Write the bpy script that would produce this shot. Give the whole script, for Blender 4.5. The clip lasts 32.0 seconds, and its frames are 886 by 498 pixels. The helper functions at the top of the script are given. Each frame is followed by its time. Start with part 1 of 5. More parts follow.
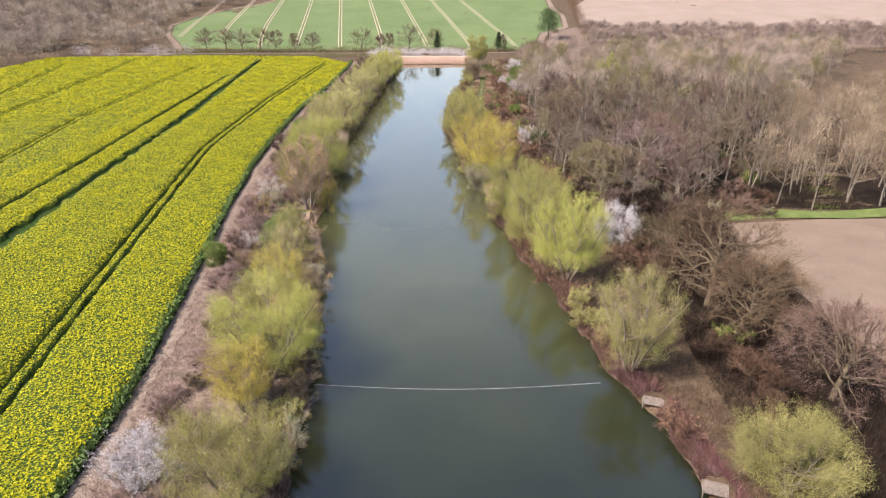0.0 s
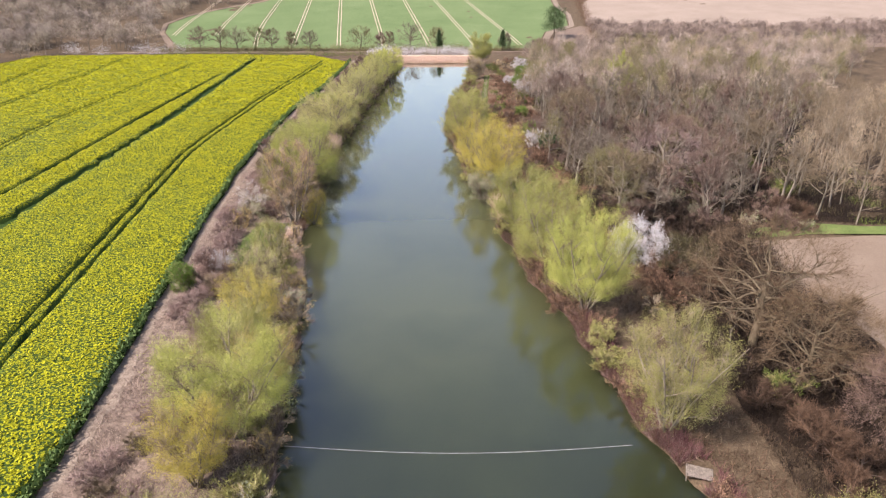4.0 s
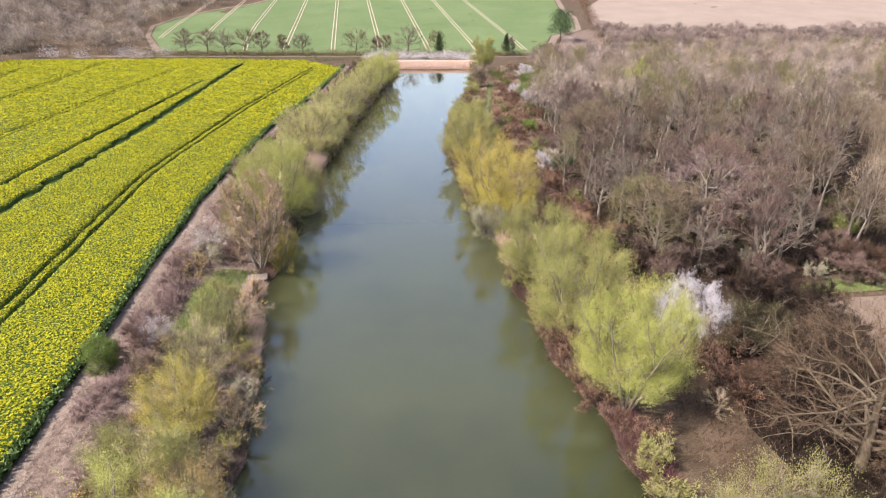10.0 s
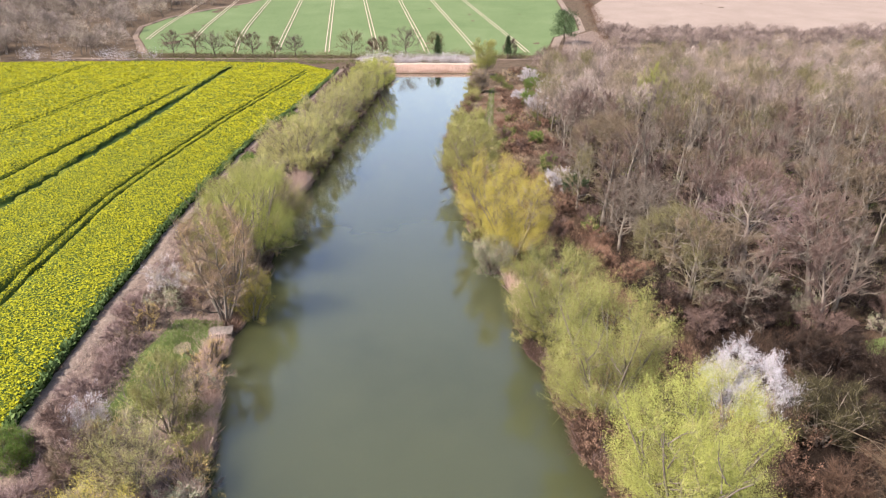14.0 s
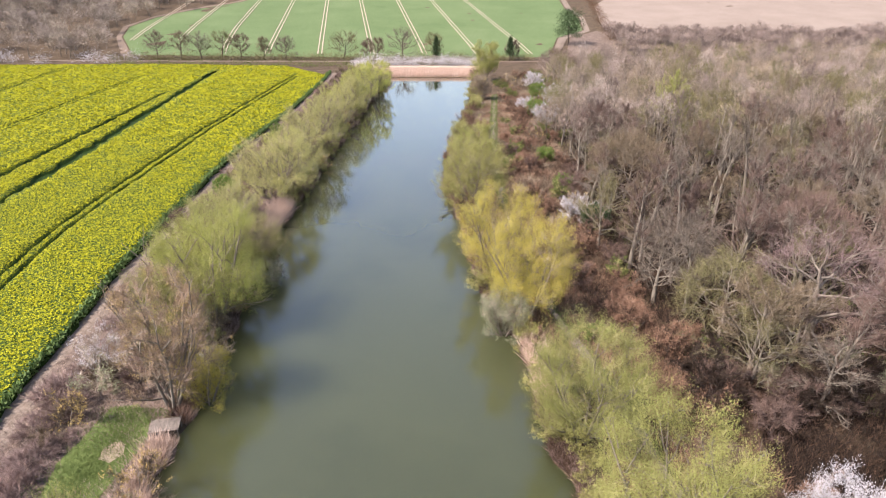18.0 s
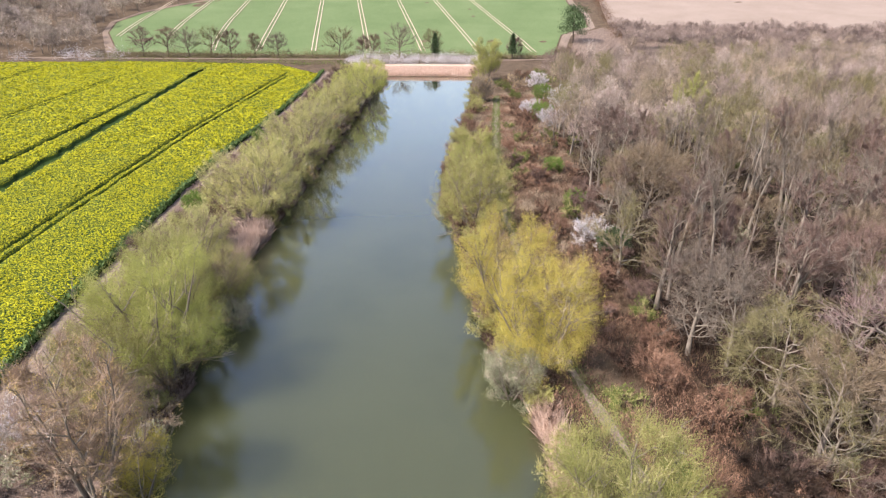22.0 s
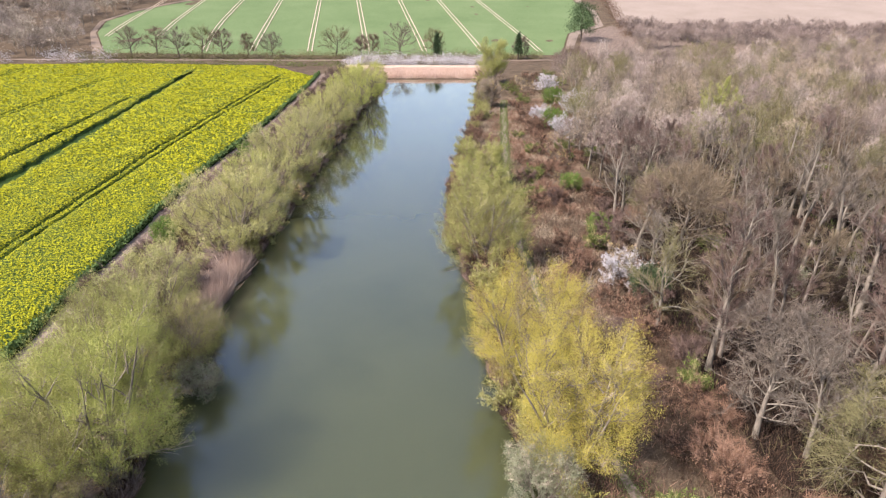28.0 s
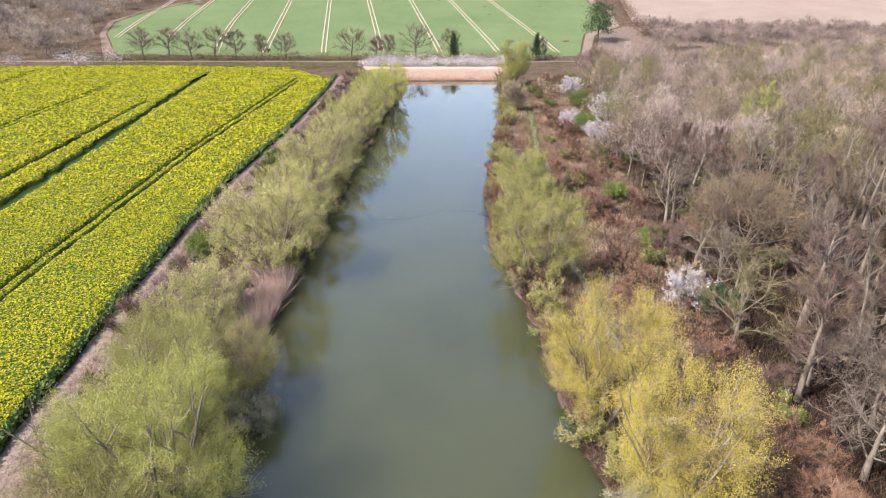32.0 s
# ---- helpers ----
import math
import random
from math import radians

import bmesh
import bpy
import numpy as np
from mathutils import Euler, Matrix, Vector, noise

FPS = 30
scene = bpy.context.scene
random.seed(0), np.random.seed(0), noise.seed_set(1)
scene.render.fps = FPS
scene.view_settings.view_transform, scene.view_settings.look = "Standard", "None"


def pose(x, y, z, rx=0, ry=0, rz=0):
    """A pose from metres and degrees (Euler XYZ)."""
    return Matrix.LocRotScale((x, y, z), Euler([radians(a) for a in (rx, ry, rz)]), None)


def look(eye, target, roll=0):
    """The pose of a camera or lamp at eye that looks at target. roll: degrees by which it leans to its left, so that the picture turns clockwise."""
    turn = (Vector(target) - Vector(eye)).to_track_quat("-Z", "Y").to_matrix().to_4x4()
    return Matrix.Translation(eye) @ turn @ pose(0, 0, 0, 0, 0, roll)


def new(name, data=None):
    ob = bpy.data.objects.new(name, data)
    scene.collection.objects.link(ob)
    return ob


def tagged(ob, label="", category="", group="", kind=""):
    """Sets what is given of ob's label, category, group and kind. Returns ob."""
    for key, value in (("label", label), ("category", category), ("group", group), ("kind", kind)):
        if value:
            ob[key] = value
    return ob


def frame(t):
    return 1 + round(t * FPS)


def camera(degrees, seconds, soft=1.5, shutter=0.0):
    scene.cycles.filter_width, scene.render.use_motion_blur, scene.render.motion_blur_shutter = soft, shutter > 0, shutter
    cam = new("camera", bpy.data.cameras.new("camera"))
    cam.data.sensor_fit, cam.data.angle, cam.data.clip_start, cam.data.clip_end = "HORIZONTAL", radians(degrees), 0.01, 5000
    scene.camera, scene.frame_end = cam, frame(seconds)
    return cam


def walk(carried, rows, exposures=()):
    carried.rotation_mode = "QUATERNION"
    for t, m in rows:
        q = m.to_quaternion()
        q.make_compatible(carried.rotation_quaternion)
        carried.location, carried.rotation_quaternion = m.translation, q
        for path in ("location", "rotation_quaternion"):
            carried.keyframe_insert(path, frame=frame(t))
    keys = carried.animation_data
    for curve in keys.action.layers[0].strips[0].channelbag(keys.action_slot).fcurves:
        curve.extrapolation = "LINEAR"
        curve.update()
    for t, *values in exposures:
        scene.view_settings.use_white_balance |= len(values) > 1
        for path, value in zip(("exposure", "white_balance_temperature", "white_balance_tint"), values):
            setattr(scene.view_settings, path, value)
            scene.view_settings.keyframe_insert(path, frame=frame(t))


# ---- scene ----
cam = camera(70, 32.0, soft=1.2)
# seconds, x, y, z, degrees down, degrees to the right, roll
PATH = [
    (0, -0.00, -0.00, 45.84, 23.81, 0.19, -0.21),
    (1, 0.12, 3.52, 45.09, 23.79, 0.10, -0.20),
    (2, 0.23, 6.99, 44.38, 23.79, 0.03, -0.19),
    (3, 0.34, 10.33, 43.82, 23.78, -0.01, -0.19),
    (4, 0.45, 13.62, 43.35, 23.75, -0.04, -0.18),
    (5, 0.53, 17.02, 42.97, 23.68, -0.07, -0.14),
    (6, 0.55, 20.66, 42.76, 23.63, -0.07, -0.06),
    (7, 0.56, 24.36, 42.55, 23.57, -0.06, -0.01),
    (8, 0.62, 28.06, 42.35, 23.55, -0.05, 0.02),
    (9, 0.71, 31.84, 42.17, 23.52, -0.06, 0.02),
    (10, 0.84, 35.73, 42.00, 23.53, -0.05, 0.01),
    (11, 0.94, 39.66, 41.84, 23.53, -0.04, 0.03),
    (12, 1.02, 43.59, 41.72, 23.54, -0.02, 0.08),
    (13, 1.02, 47.52, 41.71, 23.54, 0.03, 0.10),
    (14, 0.95, 51.40, 41.79, 23.58, 0.05, 0.09),
    (15, 0.81, 55.33, 41.91, 23.65, 0.08, 0.06),
    (16, 0.67, 59.34, 42.03, 23.74, 0.13, 0.03),
    (17, 0.56, 64.02, 42.13, 23.77, 0.18, 0.05),
    (18, 0.59, 69.22, 42.02, 23.81, 0.23, 0.09),
    (19, 0.69, 73.38, 41.75, 23.90, 0.24, 0.07),
    (20, 0.83, 76.98, 41.53, 23.97, 0.25, 0.11),
    (21, 0.97, 80.36, 41.43, 24.06, 0.28, 0.20),
    (22, 1.09, 83.64, 41.33, 24.18, 0.26, 0.24),
    (23, 1.22, 86.78, 41.19, 24.27, 0.25, 0.17),
    (24, 1.41, 89.71, 41.00, 24.37, 0.21, 0.12),
    (25, 1.58, 92.43, 40.86, 24.37, 0.19, 0.10),
    (26, 1.41, 94.70, 40.81, 24.36, 0.18, 0.10),
    (27, 1.05, 96.72, 40.79, 24.37, 0.17, 0.08),
    (28, 0.39, 98.47, 40.78, 24.40, 0.15, 0.06),
    (29, -0.98, 99.75, 40.81, 24.45, 0.15, 0.03),
    (30, -2.81, 100.95, 40.88, 24.47, 0.13, -0.00),
    (31, -4.75, 102.19, 40.99, 24.48, 0.08, -0.03),
    (32, -6.52, 103.44, 41.10, 24.49, 0.04, -0.02),
]
walk(cam, [(t, pose(x, y, z) @ pose(0, 0, 0, 0, 0, -yaw) @ pose(0, 0, 0, 90 - down) @ pose(0, 0, 0, 0, 0, roll))
           for t, x, y, z, down, yaw, roll in PATH],
     [(0, 1.2, 6700, 24), (6, 1.21, 6550, 24), (13, 1.24, 6500, 24), (32, 1.25, 6350, 23)])

# ---- light ----
TO_SUN = Vector((-0.58, -0.30, 0.76)).normalized()
world = bpy.data.worlds.new("sky")
scene.world = world
world.use_nodes = True
wn = world.node_tree
sky = wn.nodes.new("ShaderNodeTexSky")
sky.sky_type = "NISHITA"
sky.sun_disc = False
sky.sun_elevation = math.asin(TO_SUN.z)
sky.sun_rotation = math.atan2(TO_SUN.x, TO_SUN.y)
sky.dust_density = 2.5
sky.air_density = 1.3
wn.links.new(sky.outputs[0], wn.nodes["Background"].inputs[0])
wn.nodes["Background"].inputs[1].default_value = 0.118
sun = new("sun", bpy.data.lights.new("sun", "SUN"))
sun.data.energy = 4.3
sun.data.angle = radians(5.0)
sun.data.color = (1.0, 0.95, 0.86)
sun.matrix_world = look(TO_SUN * 500, (0, 0, 0))


# ---- materials ----
class Nodes:
    def __init__(self, name, rough=0.9, spec=0.2):
        self.mat = bpy.data.materials.new(name)
        self.mat.use_nodes = True
        self.t = self.mat.node_tree
        self.b = self.t.nodes["Principled BSDF"]
        self.b.inputs["Roughness"].default_value = rough
        self.b.inputs["Specular IOR Level"].default_value = spec
        self.geo = self.t.nodes.new("ShaderNodeNewGeometry")
        self.obj = self.t.nodes.new("ShaderNodeObjectInfo")

    def link(self, a, b):
        self.t.links.new(a, b)

    def noise(self, scale, detail=4.0, rough=0.6, stretch=None):
        n = self.t.nodes.new("ShaderNodeTexNoise")
        n.inputs["Scale"].default_value = scale
        n.inputs["Detail"].default_value = detail
        n.inputs["Roughness"].default_value = rough
        src = self.geo.outputs["Position"]
        if stretch:
            m = self.t.nodes.new("ShaderNodeVectorMath")
            m.operation = "MULTIPLY"
            m.inputs[1].default_value = stretch
            self.link(src, m.inputs[0])
            src = m.outputs[0]
        self.link(src, n.inputs["Vector"])
        return n.outputs["Fac"]

    def ramp(self, fac, *stops):
        r = self.t.nodes.new("ShaderNodeValToRGB")
        e = r.color_ramp.elements
        while len(e) < len(stops):
            e.new(0.5)
        for k, (p, c) in enumerate(stops):
            e[k].position = p
            e[k].color = (*c, 1)
        self.link(fac, r.inputs[0])
        return r.outputs[0]

    def mix(self, fac, a, b, how="MIX"):
        m = self.t.nodes.new("ShaderNodeMix")
        m.data_type = "RGBA"
        m.blend_type = how
        for sock, v in ((m.inputs[0], fac), (m.inputs[6], a), (m.inputs[7], b)):
            if isinstance(v, (int, float)):
                sock.default_value = v
            elif isinstance(v, tuple):
                sock.default_value = (*v, 1)
            else:
                self.link(v, sock)
        return m.outputs[2]

    def bump(self, height, strength, distance):
        n = self.t.nodes.new("ShaderNodeBump")
        n.inputs["Strength"].default_value = strength
        n.inputs["Distance"].default_value = distance
        self.link(height, n.inputs["Height"])
        self.link(n.outputs[0], self.b.inputs["Normal"])

    def done(self, colour):
        self.link(colour, self.b.inputs["Base Color"])
        return self.mat


def between(a, b, f):
    return tuple(p + (q - p) * f for p, q in zip(a, b))


def foliage(name, dark, mid, light, through_light=0.24, patch=False):
    """Leaves or twigs: every piece differs a little, and every plant too."""
    n = Nodes(name, 0.75, 0.15)
    calm = 0.45 if through_light else 0.0
    c = n.ramp(n.geo.outputs["Random Per Island"], (0.0, between(dark, mid, calm)), (0.5, mid), (1.0, between(light, mid, calm)))
    v = n.ramp(n.obj.outputs["Random"], (0.0, (0.78, 0.78, 0.8)), (0.5, (0.95, 0.95, 0.95)), (1.0, (1.12, 1.1, 1.08)))
    c = n.mix(1.0, c, v, "MULTIPLY")
    c = n.mix(0.3, c, n.ramp(n.noise(0.5, 3), (0.3, dark), (0.7, light)))
    if patch:
        c = n.mix(1.0, c, n.ramp(n.noise(0.15, 1), (0.38, (0.5, 0.48, 0.48)), (0.62, (1.2, 1.2, 1.2))), "MULTIPLY")
    n.done(c)
    if through_light:
        tr = n.t.nodes.new("ShaderNodeBsdfTranslucent")
        n.link(c, tr.inputs[0])
        m = n.t.nodes.new("ShaderNodeMixShader")
        m.inputs[0].default_value = through_light
        n.link(n.b.outputs[0], m.inputs[1])
        n.link(tr.outputs[0], m.inputs[2])
        n.link(m.outputs[0], n.t.nodes["Material Output"].inputs[0])
    return n.mat


def bark(name, a, b):
    n = Nodes(name, 0.9, 0.1)
    c = n.ramp(n.noise(3.0, 5, 0.7, (1, 1, 0.25)), (0.3, a), (0.7, b))
    n.bump(n.noise(14.0, 4, 0.6, (1, 1, 0.2)), 0.6, 0.03)
    return n.done(c)


def ground_mat(name, *stops, scale=0.35, fine=5.0, bump=0.1, stretch=None):
    n = Nodes(name, 0.95, 0.1)
    c = n.ramp(n.noise(scale, 6, 0.65, stretch), *stops)
    c = n.mix(0.45, c, n.ramp(n.noise(fine, 4, 0.7), (0.35, stops[0][1]), (0.65, stops[-1][1])))
    n.bump(n.noise(fine, 4, 0.7), 0.7, bump)
    return n.done(c)


M_SCRUB = ground_mat("dead_grass", (0.3, (0.027, 0.019, 0.011)), (0.5, (0.068, 0.049, 0.03)), (0.7, (0.136, 0.102, 0.066)), bump=0.2)
# leaf litter with the trees' shade painted in as a near-black colour
M_SHADEFLOOR = ground_mat("shaded_leaf_litter", (0.3, (0.007, 0.005, 0.0035)), (0.55, (0.016, 0.011, 0.0075)), (0.75, (0.036, 0.025, 0.017)), bump=0.2)
M_SOIL = ground_mat("ploughed_soil", (0.3, (0.12, 0.089, 0.064)), (0.55, (0.156, 0.12, 0.088)), (0.8, (0.2, 0.158, 0.119)), scale=0.12, bump=0.08)
M_DRYSOIL = ground_mat("dry_tilled_soil", (0.3, (0.165, 0.13, 0.1)), (0.55, (0.212, 0.172, 0.137)), (0.8, (0.26, 0.216, 0.174)), scale=0.05, bump=0.05)
M_WHEAT = ground_mat("young_wheat", (0.3, (0.06, 0.1, 0.034)), (0.55, (0.092, 0.134, 0.054)), (0.8, (0.13, 0.165, 0.08)), scale=0.03, fine=1.5, bump=0.05)
M_GRASS = ground_mat("meadow_grass", (0.3, (0.05, 0.078, 0.02)), (0.55, (0.09, 0.132, 0.036)), (0.75, (0.16, 0.182, 0.066)), bump=0.1)
M_TRACK = ground_mat("chalk_track", (0.3, (0.28, 0.23, 0.16)), (0.6, (0.37, 0.31, 0.23)), (0.8, (0.45, 0.39, 0.31)), bump=0.04)
M_VERGE = ground_mat("verge_litter", (0.3, (0.04, 0.028, 0.022)), (0.5, (0.118, 0.088, 0.068)), (0.7, (0.25, 0.195, 0.15)), scale=0.8, fine=2.2, bump=0.25)
M_REEDLITTER = ground_mat("reed_litter", (0.3, (0.27, 0.2, 0.145)), (0.55, (0.38, 0.295, 0.22)), (0.75, (0.46, 0.37, 0.285)), bump=0.06)
M_PATH = ground_mat("dry_grass_path", (0.3, (0.075, 0.056, 0.042)), (0.55, (0.17, 0.134, 0.102)), (0.75, (0.3, 0.25, 0.195)), scale=1.1, bump=0.08)


def crop_mat():
    """Green leaves in the ruts and gaps, a close cover of yellow flowers on top."""
    n = Nodes("rape_canopy", 0.9, 0.1)
    green = n.ramp(n.noise(2.5, 4), (0.3, (0.01, 0.026, 0.005)), (0.7, (0.034, 0.062, 0.01)))
    yellow = n.ramp(n.noise(7.0, 3), (0.3, (0.17, 0.18, 0.005)), (0.7, (0.31, 0.3, 0.008)))
    gaps = n.ramp(n.noise(3.2, 3, 0.6), (0.49, (0, 0, 0)), (0.6, (1, 1, 1)))
    sep = n.t.nodes.new("ShaderNodeSeparateXYZ")
    n.link(n.geo.outputs["Position"], sep.inputs[0])
    top = n.t.nodes.new("ShaderNodeMapRange")
    top.inputs[1].default_value, top.inputs[2].default_value = 1.75, 2.0
    n.link(sep.outputs[2], top.inputs[0])
    c = n.mix(top.outputs[0], green, n.mix(gaps, green, yellow))
    n.bump(n.noise(3.0, 4, 0.7), 0.7, 0.3)
    return n.done(c)


M_CROPGREEN = crop_mat()
M_FLOWER = foliage("rape_flowers", (0.225, 0.232, 0.004), (0.325, 0.325, 0.006), (0.415, 0.405, 0.011), 0.15)
M_CROPLEAF = foliage("rape_leaf", (0.045, 0.085, 0.028), (0.085, 0.145, 0.045), (0.14, 0.2, 0.06), 0.15)
M_BARK = bark("grey_bark", (0.10, 0.08, 0.06), (0.27, 0.235, 0.19))
M_PALEBARK = bark("pale_lichened_bark", (0.1, 0.085, 0.064), (0.26, 0.23, 0.182))
M_DARKBARK = bark("dark_bark", (0.055, 0.042, 0.034), (0.14, 0.11, 0.09))
M_OAKBARK = bark("oak_bark", (0.065, 0.052, 0.033), (0.165, 0.135, 0.09))
M_WOOD = bark("weathered_boards", (0.1, 0.084, 0.068), (0.22, 0.19, 0.158))
LEAF = {
    "green": foliage("willow_leaf_green", (0.232, 0.257, 0.058), (0.372, 0.396, 0.102), (0.502, 0.527, 0.159)),
    "olive": foliage("willow_leaf_olive", (0.162, 0.16, 0.052), (0.255, 0.251, 0.0848), (0.35, 0.339, 0.126)),
    "yellow": foliage("willow_leaf_yellow", (0.345, 0.288, 0.0475), (0.49, 0.42, 0.0864), (0.59, 0.518, 0.138)),
    "orange": foliage("willow_leaf_orange", (0.32, 0.225, 0.08), (0.48, 0.36, 0.13), (0.60, 0.47, 0.2)),
    "lime": foliage("willow_leaf_lime", (0.176, 0.189, 0.056), (0.276, 0.286, 0.0864), (0.36, 0.365, 0.124)),
    "khaki": foliage("willow_leaf_khaki", (0.234, 0.226, 0.0824), (0.358, 0.354, 0.134), (0.484, 0.475, 0.207)),
    "fawn": foliage("fawn_twig", (0.207, 0.143, 0.09), (0.333, 0.238, 0.162), (0.444, 0.333, 0.238), 0.0),
    "sage": foliage("sallow_leaf_sage", (0.15, 0.16, 0.09), (0.27, 0.28, 0.17), (0.40, 0.41, 0.27)),
    "brown": foliage("oak_bud_brown", (0.06, 0.032, 0.0184), (0.112, 0.0656, 0.0384), (0.176, 0.112, 0.0688)),
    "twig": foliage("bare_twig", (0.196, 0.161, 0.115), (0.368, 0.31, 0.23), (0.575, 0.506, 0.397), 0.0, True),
    # brown brush twigs, near black to paint in the shade under trees
    "shadetwig": foliage("shaded_brush_twig", (0.012, 0.0081, 0.0057), (0.0264, 0.018, 0.0126), (0.0528, 0.0372, 0.0258), 0.0),
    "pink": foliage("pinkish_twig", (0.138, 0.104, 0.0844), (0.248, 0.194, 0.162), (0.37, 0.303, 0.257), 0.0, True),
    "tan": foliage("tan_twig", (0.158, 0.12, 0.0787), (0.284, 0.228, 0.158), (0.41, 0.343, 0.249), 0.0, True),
    "mossy": foliage("mossy_twig", (0.16, 0.145, 0.05), (0.29, 0.27, 0.11), (0.43, 0.40, 0.19), 0.0, True),
    # near copies of the twig colours, darker than the haze-paled far ones
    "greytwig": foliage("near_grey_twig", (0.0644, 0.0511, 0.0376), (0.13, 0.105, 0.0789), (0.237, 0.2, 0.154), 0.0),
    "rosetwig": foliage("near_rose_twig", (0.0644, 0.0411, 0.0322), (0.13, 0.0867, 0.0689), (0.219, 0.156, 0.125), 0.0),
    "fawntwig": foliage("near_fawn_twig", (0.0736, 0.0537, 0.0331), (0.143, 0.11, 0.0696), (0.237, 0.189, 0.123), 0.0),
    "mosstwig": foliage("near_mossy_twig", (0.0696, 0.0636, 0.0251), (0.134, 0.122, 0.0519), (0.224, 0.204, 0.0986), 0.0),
    "white": foliage("blackthorn_blossom", (0.333, 0.316, 0.322), (0.48, 0.465, 0.467), (0.61, 0.603, 0.594), 0.15),
    "evergreen": foliage("evergreen_leaf", (0.0154, 0.0314, 0.0139), (0.0358, 0.065, 0.0258), (0.0704, 0.106, 0.0397), 0.1),
    "ivy": foliage("ivy_leaf", (0.04, 0.06, 0.015), (0.09, 0.12, 0.03), (0.17, 0.2, 0.05), 0.1),
    "reed": foliage("dead_reed", (0.345, 0.241, 0.184), (0.529, 0.397, 0.31), (0.69, 0.552, 0.448), 0.1),
    "red": foliage("red_stems", (0.117, 0.0635, 0.0386), (0.213, 0.125, 0.0805), (0.316, 0.208, 0.142), 0.0),
    "grass": foliage("grass_blade", (0.06, 0.095, 0.024), (0.115, 0.165, 0.044), (0.2, 0.235, 0.08), 0.2),
    "bramble": foliage("bramble_stems", (0.0256, 0.0156, 0.0104), (0.0678, 0.042, 0.0266), (0.141, 0.0896, 0.058), 0.0),
    "fresh": foliage("fresh_green_leaf", (0.06, 0.12, 0.02), (0.12, 0.2, 0.035), (0.2, 0.29, 0.06)),
    "plum": foliage("plum_brown_stems", (0.119, 0.0805, 0.0696), (0.231, 0.163, 0.14), (0.375, 0.278, 0.236), 0.0),
    "crimson": foliage("crimson_stems", (0.077, 0.0315, 0.0331), (0.14, 0.063, 0.0634), (0.217, 0.112, 0.108), 0.0),
    "rust": foliage("rusty_oak_twig", (0.062, 0.042, 0.024), (0.118, 0.082, 0.048), (0.19, 0.138, 0.085), 0.0),
    "dusky": foliage("dusky_bush_leaf", (0.022, 0.02, 0.009), (0.046, 0.041, 0.019), (0.085, 0.074, 0.036), 0.1),
    # grey twig of the far woods, lightened to paint in distance haze
    "pale": foliage("hazed_grey_twig", (0.182, 0.15, 0.121), (0.3, 0.253, 0.207), (0.418, 0.363, 0.306), 0.0, True),
    "mauve": foliage("mauve_twig", (0.085, 0.056, 0.05), (0.16, 0.11, 0.1), (0.26, 0.19, 0.175), 0.0),
    "straw": foliage("straw_blade", (0.19, 0.138, 0.105), (0.33, 0.255, 0.2), (0.47, 0.385, 0.305), 0.1),
}


def water_mat():
    n = Nodes("lake_water", 0.06, 0.5)
    n.b.inputs["IOR"].default_value = 1.36
    n.b.inputs["Coat Weight"].default_value = 1.0
    n.b.inputs["Coat IOR"].default_value = 1.46
    n.b.inputs["Coat Roughness"].default_value = 0.05
    # light goes some metres into the cloudy water before it comes out again
    n.b.subsurface_method = "BURLEY"
    n.b.inputs["Subsurface Weight"].default_value = 1.0
    n.b.inputs["Subsurface Radius"].default_value = (1.0, 1.0, 1.0)
    n.b.inputs["Subsurface Scale"].default_value = 12.0
    # noise for the murk; shade over the near end is painted in as darker colour
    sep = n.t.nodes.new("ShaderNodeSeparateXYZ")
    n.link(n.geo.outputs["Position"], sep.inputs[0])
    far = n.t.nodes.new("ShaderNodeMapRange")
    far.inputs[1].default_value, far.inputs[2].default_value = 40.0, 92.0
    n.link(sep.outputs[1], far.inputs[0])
    murk_shade = n.t.nodes.new("ShaderNodeMath")
    murk_shade.operation = "MULTIPLY_ADD"
    n.link(n.noise(0.05, 3, 0.5), murk_shade.inputs[0])
    murk_shade.inputs[1].default_value = 0.7
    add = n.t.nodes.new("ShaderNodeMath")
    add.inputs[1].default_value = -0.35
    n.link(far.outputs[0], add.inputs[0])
    n.link(add.outputs[0], murk_shade.inputs[2])
    c = n.ramp(murk_shade.outputs[0], (0.0, (0.009, 0.012, 0.006)), (0.45, (0.021, 0.026, 0.011)), (1.0, (0.045, 0.051, 0.022)))
    a = n.noise(0.45, 2, 0.5, (1.0, 1.6, 1.0))
    n.bump(a, 0.03, 0.05)
    return n.done(c)


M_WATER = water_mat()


# ---- mesh helpers ----
def mesh(name, v, f, mat):
    """A mesh from an array of points and an array of faces, all with the same number of corners."""
    v, f = np.asarray(v, dtype=np.float32), np.asarray(f, dtype=np.int32)
    me = bpy.data.meshes.new(name)
    k = f.shape[1]
    me.vertices.add(len(v))
    me.vertices.foreach_set("co", v.ravel())
    me.loops.add(f.size)
    me.loops.foreach_set("vertex_index", f.ravel())
    me.polygons.add(len(f))
    me.polygons.foreach_set("loop_start", np.arange(0, f.size, k, dtype=np.int32))
    me.materials.append(mat)
    me.update(calc_edges=True)
    return me


def part(name, me, parent=None, label=""):
    ob = new(name, me)
    if parent is not None:
        ob.parent = parent
    return tagged(ob, label)


